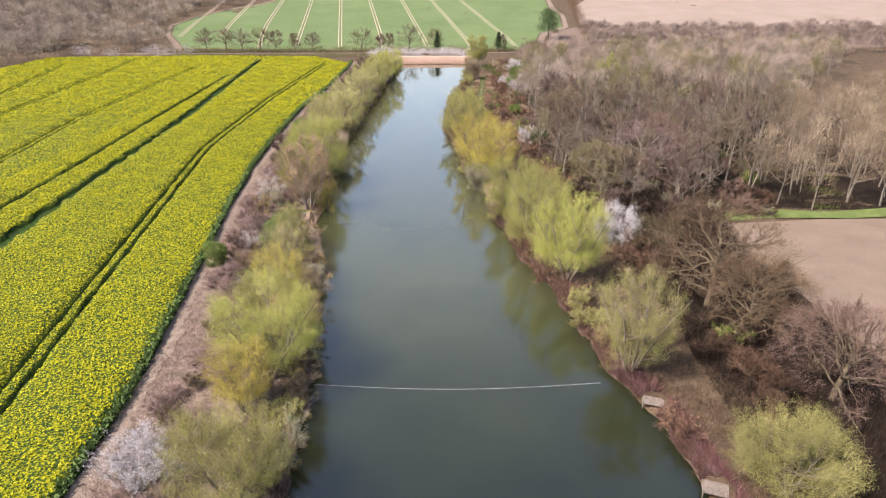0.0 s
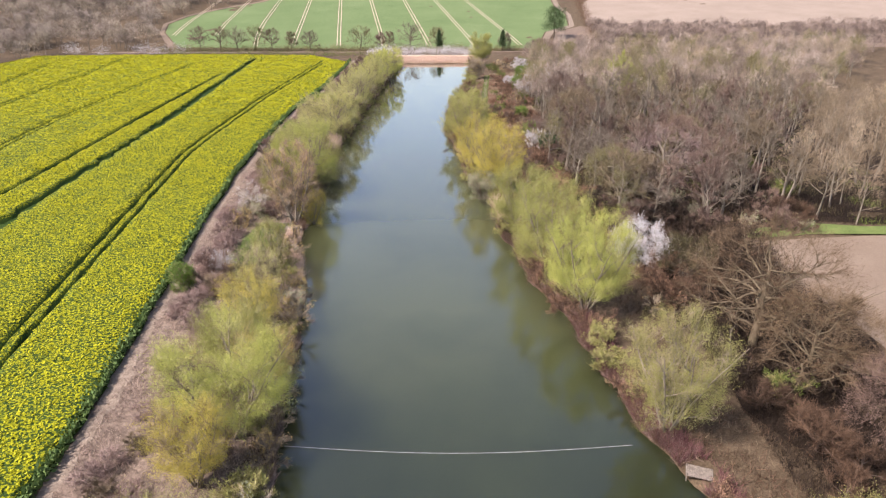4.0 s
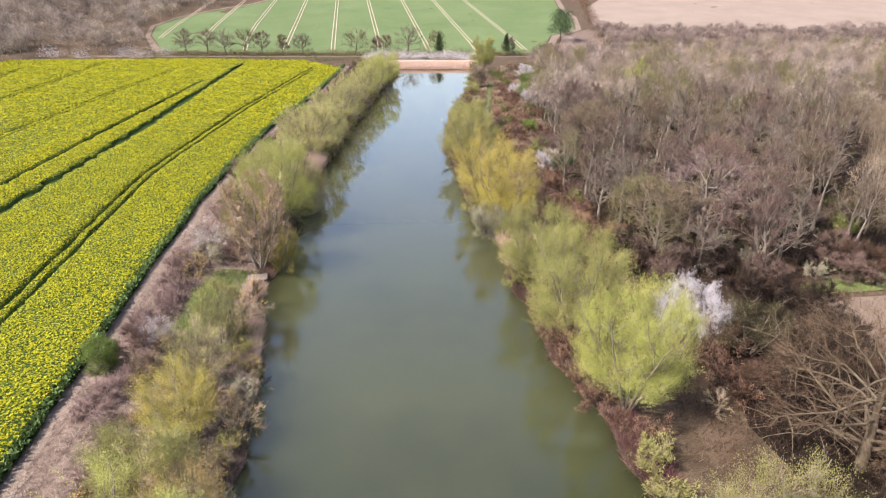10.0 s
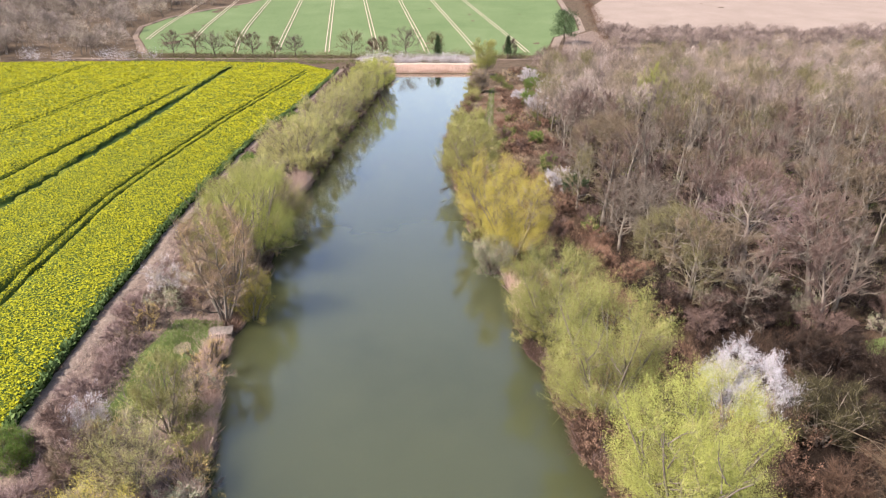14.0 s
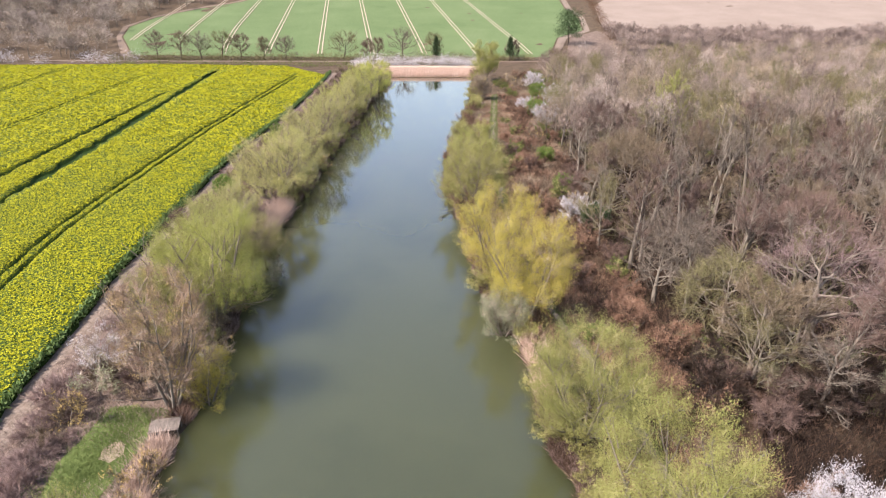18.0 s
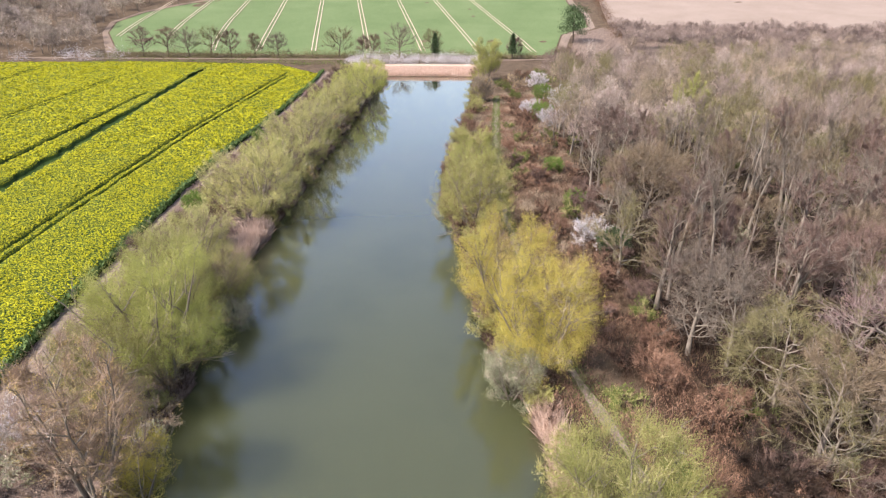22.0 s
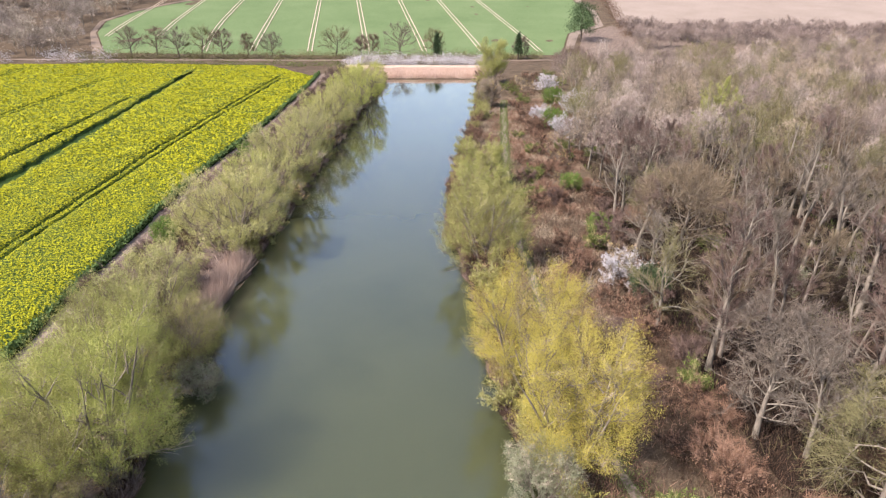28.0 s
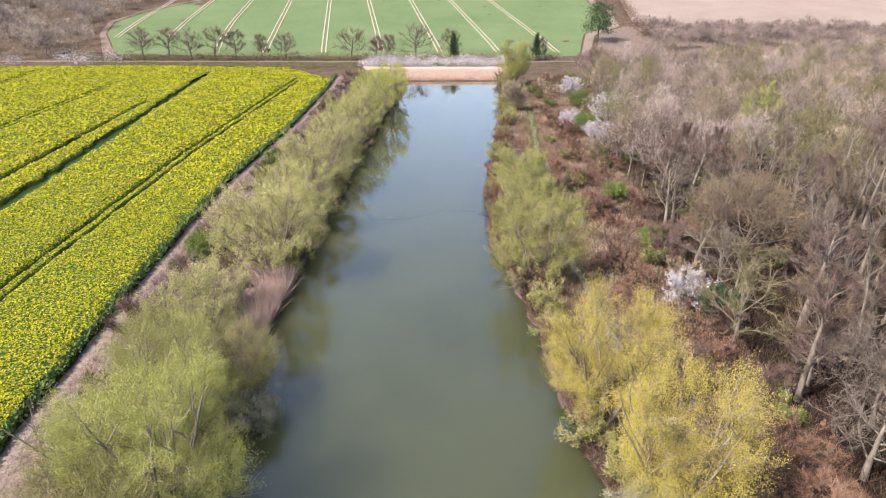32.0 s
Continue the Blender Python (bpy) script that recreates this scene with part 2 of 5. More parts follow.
def strip(left, right, z, rows=1):
    """Quads between two lines of points."""
    n = len(left)
    v = [(a[0] + (b[0] - a[0]) * k / rows, a[1] + (b[1] - a[1]) * k / rows) for k in range(rows + 1) for a, b in zip(left, right)]
    v = np.array([(x, y, ground_z(x, y) + z) for x, y in v])
    f = [(k * n + i, k * n + i + 1, (k + 1) * n + i + 1, (k + 1) * n + i) for k in range(rows) for i in range(n - 1)]
    return v, np.array(f)


def tubes(segs, sides):
    """Tapered tubes, one for each row p0, p1, r0, r1."""
    s = np.asarray(segs, dtype=np.float64)
    p0, p1, r0, r1 = s[:, 0:3], s[:, 3:6], s[:, 6], s[:, 7]
    d = p1 - p0
    d /= np.linalg.norm(d, axis=1, keepdims=True) + 1e-9
    ref = np.where(np.abs(d[:, 2:3]) > 0.9, np.array([[1.0, 0, 0]]), np.array([[0, 0, 1.0]]))
    u = np.cross(d, ref)
    u /= np.linalg.norm(u, axis=1, keepdims=True) + 1e-9
    w = np.cross(d, u)
    vs, n = [], len(s)
    for k in range(sides):
        a = 2 * math.pi * k / sides
        o = u * math.cos(a) + w * math.sin(a)
        vs += [p0 + o * r0[:, None], p1 + o * r1[:, None]]
    v = np.stack(vs, 1).reshape(-1, 3)
    base = np.arange(n)[:, None] * 2 * sides
    f = [base + np.array([[2 * k, 2 * ((k + 1) % sides), 2 * ((k + 1) % sides) + 1, 2 * k + 1]]) for k in range(sides)]
    return v, np.concatenate(f)


def blades(rng, p, d, length, width, sway=0.0):
    """One long thin triangle from each point p along d."""
    n = len(p)
    d = d + rng.normal(0, sway, (n, 3)) if sway else d
    d = d / (np.linalg.norm(d, axis=1, keepdims=True) + 1e-9)
    side = np.cross(d, rng.normal(0, 1, (n, 3)))
    side /= np.linalg.norm(side, axis=1, keepdims=True) + 1e-9
    length, width = np.broadcast_to(length, n)[:, None], np.broadcast_to(width, n)[:, None]
    v = np.stack([p - side * width / 2, p + side * width / 2, p + d * length], 1).reshape(-1, 3)
    return v, np.arange(3 * n).reshape(n, 3)


def leaves(rng, p, d, length, width):
    """A small folded leaf (two triangles) at each point."""
    n = len(p)
    d = d / (np.linalg.norm(d, axis=1, keepdims=True) + 1e-9)
    side = np.cross(d, rng.normal(0, 1, (n, 3)))
    side /= np.linalg.norm(side, axis=1, keepdims=True) + 1e-9
    length = (length * rng.uniform(0.6, 1.35, n))[:, None]
    width = (width * rng.uniform(0.7, 1.3, n))[:, None]
    mid = p + d * length * 0.45
    v = np.stack([p, mid - side * width / 2, p + d * length, mid + side * width / 2], 1).reshape(-1, 3)
    i = np.arange(n)[:, None] * 4
    return v, np.concatenate([i + np.array([[0, 1, 2]]), i + np.array([[0, 2, 3]])])


def pipe(pts, rad, sides):
    """One tapered tube through a line of points."""
    pts = np.asarray(pts, dtype=np.float64)
    d = np.gradient(pts, axis=0)
    d /= np.linalg.norm(d, axis=1, keepdims=True) + 1e-9
    ref = np.array([1.0, 0, 0]) if abs(d[:, 2]).mean() > 0.7 else np.array([0, 0, 1.0])
    u = np.cross(d, ref)
    u /= np.linalg.norm(u, axis=1, keepdims=True) + 1e-9
    w = np.cross(d, u)
    a = np.arange(sides) * 2 * math.pi / sides
    v = pts[:, None] + (u[:, None] * np.cos(a)[None, :, None] + w[:, None] * np.sin(a)[None, :, None]) * np.asarray(rad)[:, None, None]
    k = np.arange(len(pts) - 1)[:, None] * sides
    s = np.arange(sides)[None]
    f = np.stack([k + s, k + (s + 1) % sides, k + sides + (s + 1) % sides, k + sides + s], 2).reshape(-1, 4)
    return v.reshape(-1, 3), f


def joined(pieces):
    v, f, n = [], [], 0
    for a, c in pieces:
        v.append(a)
        f.append(c + n)
        n += len(a)
    return np.concatenate(v), np.concatenate(f)


def skeleton(rng, h, r, stems=1, limbs=9, subs=6, up=0.5, clear=0.25, droop=0.0, bend=0.16, lean=0.34, stout=1.0):
    """Stems and limbs of a tree as lines with their radii; also its twig points and their directions."""
    thick = (0.016 * h + 0.05) * stout
    trunk, big, small, tips, dirs = [], [], [], [], []

    def run(p, d, length, rad, steps, wander, out, lift):
        pts = [p]
        for k in range(steps):
            d = d + rng.normal(0, wander, 3) + np.array([0, 0, lift - droop * k / steps * 0.35])
            d = d / np.linalg.norm(d)
            p = p + d * length / steps
            pts.append(p)
        pts = np.array(pts)
        out.append((pts, rad * (1 - 0.82 * np.arange(steps + 1) / steps)))
        return pts

    for s in range(stems):
        a = s * 2.4 + rng.uniform(0, 0.8)
        q = rng.uniform(0.35, 1.0) * lean if stems > 1 else abs(rng.normal(0, 0.06))
        d0 = np.array([math.cos(a) * q, math.sin(a) * q, 1.0])
        d0 /= np.linalg.norm(d0)
        p0 = np.array([math.cos(a), math.sin(a), 0]) * (0.02 * h if stems > 1 else 0) + np.array([0, 0, -0.15])
        main = run(p0, d0, h * rng.uniform(0.7, 0.88), thick * (1.0 if stems == 1 else 0.6), 7, 0.05, trunk, 0.03)
        for k in range(limbs):
            f = clear + (1 - clear) * (k + rng.uniform(0, 0.8)) / limbs
            i = min(int(f * 7), 6)
            p = main[i] + (main[i + 1] - main[i]) * (f * 7 - i)
            a = k * 2.4 + rng.uniform(-0.5, 0.5) + s
            el = up * 0.9 + 0.55 * f + rng.normal(0, 0.15) - 0.15
            d = np.array([math.cos(a) * math.cos(el), math.sin(a) * math.cos(el), math.sin(el)])
            ln = r * (0.72 + 0.5 * math.sin(math.pi * min(1, 0.85 * f + 0.1)) if stems == 1 else 0.87 - 0.37 * f) * rng.uniform(0.75, 1.15)
            limb = run(p, d, ln, thick * 0.42 * (1 - 0.5 * f), 5, bend, big, up * 0.1)
            for j in range(subs):
                g = 0.25 + 0.75 * (j + rng.uniform(0, 1)) / subs
                i2 = min(int(g * 5), 4)
                q = limb[i2] + (limb[i2 + 1] - limb[i2]) * (g * 5 - i2)
                dd = limb[i2 + 1] - limb[i2]
                dd = dd / np.linalg.norm(dd) + rng.normal(0, 0.6, 3) + np.array([0, 0, 0.25 * up])
                dd /= np.linalg.norm(dd)
                tw = run(q, dd, ln * rng.uniform(0.25, 0.55), thick * 0.17 * (1 - 0.4 * f), 3, bend * 1.2, small, up * 0.1)
                for i3 in range(3):
                    tips.append(tw[i3])
                    dirs.append(tw[i3 + 1] - tw[i3])
            for i3 in range(2, 5):
                tips.append(limb[i3])
                dirs.append(limb[i3 + 1] - limb[i3])
    tips, dirs = np.array(tips), np.array(dirs)
    # bring it to its height and spread
    tops = tips + dirs
    sr = r / np.percentile(np.hypot(tops[:, 0], tops[:, 1]), 92)
    k = np.array([sr, sr, h / np.percentile(tops[:, 2], 99)])
    trunk, big, small = ([(p * k, q) for p, q in a] for a in (trunk, big, small))
    return trunk, big, small, tips * k, dirs * k


def plant_meshes(seed, h, r, leaf, count, size, stems=1, limbs=9, subs=6, up=0.5, clear=0.25, droop=0.0, bend=0.16, lean=0.34,
                 stout=1.0, wood=None, twigs=0, twig_mat="twig", twig_len=0.9, twig_wide=0.045, spread=0.35, single=False, shoot=0.0, dome=0.0, fine=0.13, shell=0.0, rim=0, tuft=18, skirt=0.0):
    """Meshes of one tree as name, mesh and kind: trunk, branches, twigs, crown."""
    rng = np.random.default_rng(seed)
    trunk, big, small, tips, dirs = skeleton(rng, h, r, stems, limbs, subs, up, clear, droop, bend, lean, stout)
    wood = wood or M_BARK
    if tuft > 18:
        # the limbs end inside the leafy crown
        hold = np.array([0.84, 0.84, 0.93])
        big, small = [(p * hold, q) for p, q in big], [(p * hold, q) for p, q in small]
    out = [("trunk" if stems == 1 else "stem", mesh("trunk", *pipe(p, q, 7), wood), "") for p, q in trunk]
    if single:
        out += [("branch", mesh("branch", *pipe(p, q, 5), wood), "") for p, q in big]
        out.append(("branchwork", mesh("branchwork", *joined([pipe(p, q, 3) for p, q in small]), wood), "stuff"))
    else:
        out.append(("branchwork", mesh("branchwork", *joined([pipe(p, q, 3) for p, q in big + small]), wood), "stuff"))
    dn = dirs / (np.linalg.norm(dirs, axis=1, keepdims=True) + 1e-9)

    q = np.linalg.norm((tips + dirs * 0.5 - np.array([0, 0, h * 0.4])) / np.array([r, r, h * 0.6]), axis=1) ** shell
    q = q / q.sum()

    def within(p):
        """Draws what strays too far out back into a round crown."""
        if not dome:
            return p
        mid, half = np.array([0, 0, h * 0.45]), np.array([r * 1.02, r * 1.02, h * 0.57]) * dome
        g = (p - mid) / half
        far = np.linalg.norm(g, axis=1, keepdims=True)
        bump = 1 + 0.12 * np.sin(g[:, 0:1] * 5 + seed) * np.sin(g[:, 1:2] * 5 + 2 * seed) * np.cos(g[:, 2:3] * 5)
        return np.where(far > bump, mid + g / far * half * bump * rng.uniform(0.8, 1.0, (len(p), 1)), p)

    if twigs:
        i = rng.choice(len(tips), twigs, p=q)
        p = within(tips[i] + dirs[i] * rng.uniform(0, 1, (twigs, 1)) + rng.normal(0, 0.05, (twigs, 3)))
        d = dn[i] * 0.8 + rng.normal(0, 0.55, (twigs, 3)) + np.array([0, 0, 0.35 - droop])
        if rim:
            # fine growth in tufts all over the outside of the crown
            m = max(40, rim // 40)
            u = rng.normal(0, 1, (m, 3))
            u /= np.linalg.norm(u, axis=1, keepdims=True)
            u[:, 2] = np.where(u[:, 2] < -0.3, -u[:, 2], u[:, 2])
            lump = 1 + 0.1 * np.sin(u[:, 0:1] * 4 + seed) * np.sin(u[:, 1:2] * 5 + 2 * seed)
            bunch = np.array([0, 0, h * 0.5]) + u * np.array([r * 0.95, r * 0.95, h * 0.46]) * lump * rng.uniform(0.72, 1.0, (m, 1)) ** 0.7
            j = rng.integers(0, m, rim)
            p = np.concatenate([p, bunch[j] + rng.normal(0, 0.06 * r, (rim, 3))])
            d = np.concatenate([d, u[j] * 0.8 + rng.normal(0, 0.5, (rim, 3))])
            twigs += rim
        out.append(("twig_growth" if count else "crown", mesh("twig_growth", *blades(rng, p, d, rng.uniform(0.6, 1.4, twigs) * twig_len, twig_wide), LEAF[twig_mat]), "stuff"))
    if count:
        n = max(60, count // tuft)
        i = rng.choice(len(tips), n, p=q)
        p0 = tips[i] + dirs[i] * rng.uniform(0, 1.0, (n, 1)) + rng.normal(0, spread, (n, 3))
        p0 = within(p0)
        if skirt:
            # low growth that hangs round the foot of the crown
            m = int(n * skirt)
            u = rng.normal(0, 1, (m, 3))
            u /= np.linalg.norm(u, axis=1, keepdims=True)
            u[:, 2] = -np.abs(u[:, 2]) * rng.uniform(0, 1, m) + 0.25
            p0[:m] = np.array([0, 0, h * 0.36]) + u * np.array([r * 0.92, r * 0.92, h * 0.34]) * rng.uniform(0.7, 1.0, (m, 1))
        out_dir = p0 / (np.linalg.norm(p0[:, :2], axis=1, keepdims=True) + 0.5) * np.array([0.45, 0.45, 0])
        d0 = dn[i] * 0.3 + out_dir + rng.normal(0, 0.25, (n, 3)) + np.array([0, 0, 0.6 - 1.2 * droop])
        k = rng.integers(0, n, count)
        p = p0[k] + d0[k] * rng.uniform(-0.3, 1.0, (count, 1)) * shoot + rng.normal(0, fine, (count, 3))
        p[:, 2] = np.maximum(p[:, 2], 0.1)
        d = d0[k] + rng.normal(0, 0.7, (count, 3))
        out.append(("crown", mesh("crown", *blades(rng, p, d, size * rng.uniform(0.6, 1.4, count), size * 0.5), LEAF[leaf]), "stuff"))
    return out


def plant(name, x, y, meshes, label, category, group="", turn=0.0):
    e = new(name)
    e.matrix_world = pose(x, y, ground_z(x, y), 0, 0, turn)
    for nm, me, kind in meshes:
        tagged(part(nm, me, e), kind=kind)
    return tagged(e, label, category, group)


# ---- the ground ----
SHORE_L = [(-80, -13), (30, -14), (45, -14.7), (61, -15.8), (71, -16.8), (91, -19.2), (106, -22.6), (112, -24.8), (122, -25), (137, -25.6), (148, -26.6), (160, -26.8), (171, -27.8), (197, -26.6), (243, -25.3), (274, -24), (345, -21)]
SHORE_R = [(-80, 28), (30, 26.5), (46, 25.3), (59, 23.6), (66, 20.6), (80, 18.6), (87, 17.6), (95, 15), (103, 13.4), (118, 11), (127, 10.8), (135, 10.2), (149, 6.2), (160, 5.6), (180, 3.8), (198, 1.2), (218, 1.8), (244, 5), (270, 8.4), (294, 11), (330, 13.6), (345, 14.2)]
LAKE_END, LAKE_START = 346.0, -80.0
FIELD_EDGE = [(-80, -33), (30, -33.6), (45, -34.2), (61, -34.8), (82, -37.4), (98, -39.3), (126, -43), (142, -44.3), (151, -45.6), (175, -46.8), (200, -47.6), (223, -48), (250, -46.5), (267, -45.6), (320, -45), (352, -46)]


def along(line, y):
    return np.interp(y, [a for a, _ in line], [b for _, b in line])


def shore_gap(x, y):
    """How far a place lies outside the water; negative within."""
    x, y = np.asarray(x, dtype=float), np.asarray(y, dtype=float)
    wob = 0.5 * np.sin(y * 0.55) * np.sin(y * 0.23 + 1) + 0.2 * np.sin(y * 1.1)
    return np.maximum(np.maximum(along(SHORE_L, y) + wob - x, x - along(SHORE_R, y) + wob), np.maximum(y - LAKE_END, LAKE_START - y))


def hill(y):
    """The rise beyond the far hedge."""
    d = np.clip(np.asarray(y, dtype=float) - 398, 0, None)
    return np.where(d < 320, 0.106 * d * np.clip(d / 30, 0, 1) ** 0.5, 0.106 * 320 + 6 * (1 - np.exp(-(d - 320) / 120)))


def ground_z(x, y):
    d = shore_gap(x, y)
    bank = np.where(d < 0, np.maximum(-1.6, d * 0.5), 0.75 * np.clip(d / 2.2, 0, 1) ** 0.8 + 0.25 * np.clip(d / 15, 0, 1))
    rough = 0.06 * np.sin(x * 0.7 + np.sin(y * 0.31)) + 0.05 * np.sin(y * 0.53 + x * 0.21)
    return bank + rough * np.clip(d / 2, 0, 1) + hill(y)


def spaced(*runs):
    return np.unique(np.concatenate([np.arange(a, b, s) for a, b, s in runs]))


GX = spaced((-3000, -400, 200), (-400, -60, 10), (-60, -29, 1.0), (-29, -12, 0.4), (-12, 0, 1.0), (0, 28, 0.4), (28, 60, 1.0), (60, 400, 10), (400, 3001, 200))
GY = spaced((-2000, -100, 150), (-100, 30, 10), (30, 180, 1.0), (180, 360, 1.6), (360, 800, 8), (800, 4400, 200))
gx, gy = np.meshgrid(GX, GY)
gv = np.stack([gx.ravel(), gy.ravel(), ground_z(gx, gy).ravel()], 1)
nx = len(GX)
qi = (np.arange(len(GY) - 1)[:, None] * nx + np.arange(nx - 1)[None]).ravel()
ground = part("ground", mesh("ground", gv, np.stack([qi, qi + 1, qi + nx + 1, qi + nx], 1), M_SCRUB))
ground.data.shade_smooth()
tagged(ground, "brown dead grass and leaf litter round a lake", "ground", kind="structure")

wy = spaced((-80, 346, 2.0))
wv, wf = [], []
for y in wy:
    wv += [(along(SHORE_L, y) - 3, y, 0.0), (along(SHORE_R, y) + 3, y, 0.0)]
wf = [(2 * k, 2 * k + 1, 2 * k + 3, 2 * k + 2) for k in range(len(wy) - 1)]
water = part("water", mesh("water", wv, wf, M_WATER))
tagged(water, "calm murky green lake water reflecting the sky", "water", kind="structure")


def flat(name, poly, lift, mat, label, category, step=6.0, kind="structure"):
    """A sheet of ground of its own, laid over the land within a polygon, lift metres above it."""
    bm = bmesh.new()
    bm.faces.new([bm.verts.new((x, y, 0)) for x, y in poly])
    lo = [min(p[k] for p in poly) for k in (0, 1)]
    hi = [max(p[k] for p in poly) for k in (0, 1)]
    for k in (0, 1):
        for c in np.arange(lo[k] + step, hi[k], step):
            bmesh.ops.bisect_plane(bm, geom=bm.verts[:] + bm.edges[:] + bm.faces[:], plane_co=(c * (k == 0), c * (k == 1), 0), plane_no=(k == 0, k == 1, 0))
    for v in bm.verts:
        v.co.z = float(ground_z(v.co.x, v.co.y)) + lift
    me = bpy.data.meshes.new(name)
    bm.to_mesh(me)
    bm.free()
    me.materials.append(mat)
    me.shade_smooth()
    return tagged(part(name, me), label, category, kind=kind)


# the fields and woods round the lake
flat("wheat_field", [(-158, 408), (-60, 403), (-20, 402), (56, 404), (67, 449), (86, 471), (91, 514), (88, 545), (100, 720), (-100, 720), (-148, 575), (-172, 540), (-186, 510), (-190, 480), (-181, 450)], 0.15, M_WHEAT, "rising field of short green spring wheat", "field", 12)
flat("bare_field", [(50, 112), (70, 114.5), (140, 117), (260, 117), (260, -60), (57, -60), (56, 40), (55, 66), (54, 84), (50, 100)], 0.12, M_SOIL, "bare pale brown tilled field", "field", 8)
flat("ploughed_field", [(100, 480), (190, 470), (420, 470), (420, 640), (150, 640), (112, 560)], 0.15, M_DRYSOIL, "distant bare pinkish brown field", "field", 14)
flat("grass_margin", [(50, 113), (64, 115.6), (80, 115.2), (96, 117), (140, 117.6), (260, 118.5), (260, 121), (150, 122.5), (120, 120.6), (100, 122), (76, 119), (66, 121), (52, 117)], 0.16, M_GRASS, "strip of green grass beside the wood", "grass", 6)
flat("wood_floor", [(30, 122), (50, 118.6), (70, 122), (90, 119.4), (120, 122), (150, 119.6), (270, 121.5), (290, 212), (170, 218), (90, 210), (29, 215), (28, 150)], 0.1, M_SHADEFLOOR, "brown leaf litter under bare trees, darkened with painted shade", "ground", 10)
flat("wood_floor", [(29, 215.1), (90, 210.1), (170, 218.1), (290, 212.1), (330, 400), (62, 400), (44, 330), (36, 270)], 0.1, M_SCRUB, "brown dead grass and litter under open bare trees", "ground", 10)
flat("wood_floor", [(-217, 60), (-700, 60), (-700, 720), (-150, 720), (-158, 560), (-166, 410), (-219, 380)], 0.1, M_SCRUB, "brown leaf litter under a distant wood", "ground", 20)
# dark sheet outlined to match the shade beneath the oaks
flat("wood_floor", [(25, 124), (26, 112), (30, 104), (33.5, 96), (31, 86), (33, 77), (32, 68), (35, 61), (36, 52), (38, 40), (55, 40), (57, 52), (54.4, 60), (56, 68), (53, 77), (55, 84), (51.4, 92), (51.5, 100), (49, 107), (51, 113), (50, 124)], 0.07, M_SHADEFLOOR, "leaf litter and brambles under two oaks, darkened with painted shade", "ground", 6)
flat("meadow", [(64, 404), (75, 449), (93, 468), (104, 478), (330, 468), (330, 404)], 0.14, M_VERGE, "pale rough grass between wood and tilled field", "grass", 8)
flat("meadow", [(60, 346), (112, 349), (152, 392), (146, 404), (74, 402), (66, 372)], 0.14, M_VERGE, "pale rough grass clearing behind the wood", "grass", 6)
flat("farm_track", [(-200, 388), (-60, 386), (20, 385), (60, 388), (60, 391.5), (20, 389), (-60, 390), (-200, 392)], 0.16, M_SOIL, "pale brown farm track below a hedge", "track", 6)
flat("farm_track", [(57, 404), (68, 449), (87, 471), (92, 514), (89, 545), (101, 720), (105, 720), (93, 545), (95.5, 514), (90, 468), (72, 446), (61, 404)], 0.16, M_PATH, "pale grassy track along the wheat field", "track", 8)
flat("farm_track", [(-162, 404), (-158, 407), (-182, 450), (-191, 480), (-187, 510), (-173, 540), (-149, 575), (-101, 720), (-104, 720), (-152, 577), (-176, 544), (-190, 512), (-194, 480), (-185, 450)], 0.17, M_SOIL, "pale brown track between wheat and wood", "track", 8)
ys = spaced((20, 352, 1.2))
pw = [(along(FIELD_EDGE, y) - 0.9 + 0.3 * math.sin(y * 0.4) + 0.2 * math.sin(y * 1.7), y) for y in ys]
pe = [(along(FIELD_EDGE, y) + 0.9 + 0.4 * math.sin(y * 0.27 + 1) + 0.25 * math.sin(y * 1.3) + 0.2 * math.sin(y * 2.9), y) for y in ys]
pv, pf = strip(pw, pe, 0.06, 3)
tagged(part("path", mesh("path", pv, pf, M_PATH)), "narrow trodden path of pale dry grass", "path", kind="structure")
ys = spaced((20, 352, 3.0))
vw = [(along(FIELD_EDGE, y) - 0.9, y) for y in ys]
ve = [(along(SHORE_L, y) - 1.6 + 0.5 * math.sin(y * 0.5), y) for y in ys]
pv, pf = strip(vw, ve, 0.035, 14)
verge = part("verge", mesh("verge", pv, pf, M_VERGE))
verge.data.shade_smooth()
tagged(verge, "tan and pinkish dead grass between path and lake", "ground", kind="structure")
ys = spaced((95, 300, 3.0))
BANK_PATH = [(95, 23), (118, 20), (132, 17.6), (138, 16), (160, 13.5), (190, 12.5), (230, 14), (250, 15.8), (276, 17.9), (300, 20)]
pv, pf = strip([(along(BANK_PATH, y) - 0.5 + 0.25 * math.sin(y * 0.6), y) for y in ys], [(along(BANK_PATH, y) + 0.5 + 0.3 * math.sin(y * 0.43), y) for y in ys], 0.05, 2)
tagged(part("bank_path", mesh("bank_path", pv, pf, M_PATH)), "pale trodden grass path along the bank", "path", kind="structure")

# wheel tracks in the wheat
for k in range(-6, 3):
    x0 = -9.5 + k * 27.2
    for s in (-1.0, 1.0):
        y0 = 410 if k > -5 else 440
        yy = spaced((y0, 700, 6.0))
        # the outer lines swing out along the wood
        bend = [x0 - (y - 424) * (0.085 + 0.012 * (k + 6)) * (1 if k < 0 else 0.9) + (0 if k > -4 else 0.0012 * max(0, 500 - y) ** 2 * 0.5) + s for y in yy]
        pv, pf = strip([(b - 0.28, y) for b, y in zip(bend, yy)], [(b + 0.28, y) for b, y in zip(bend, yy)], 0.42)
        tagged(part("wheel_track", mesh("wheel_track", pv, pf, M_TRACK)), "pale chalky wheel track through green wheat", "track", "wheel tracks in the wheat", "structure")

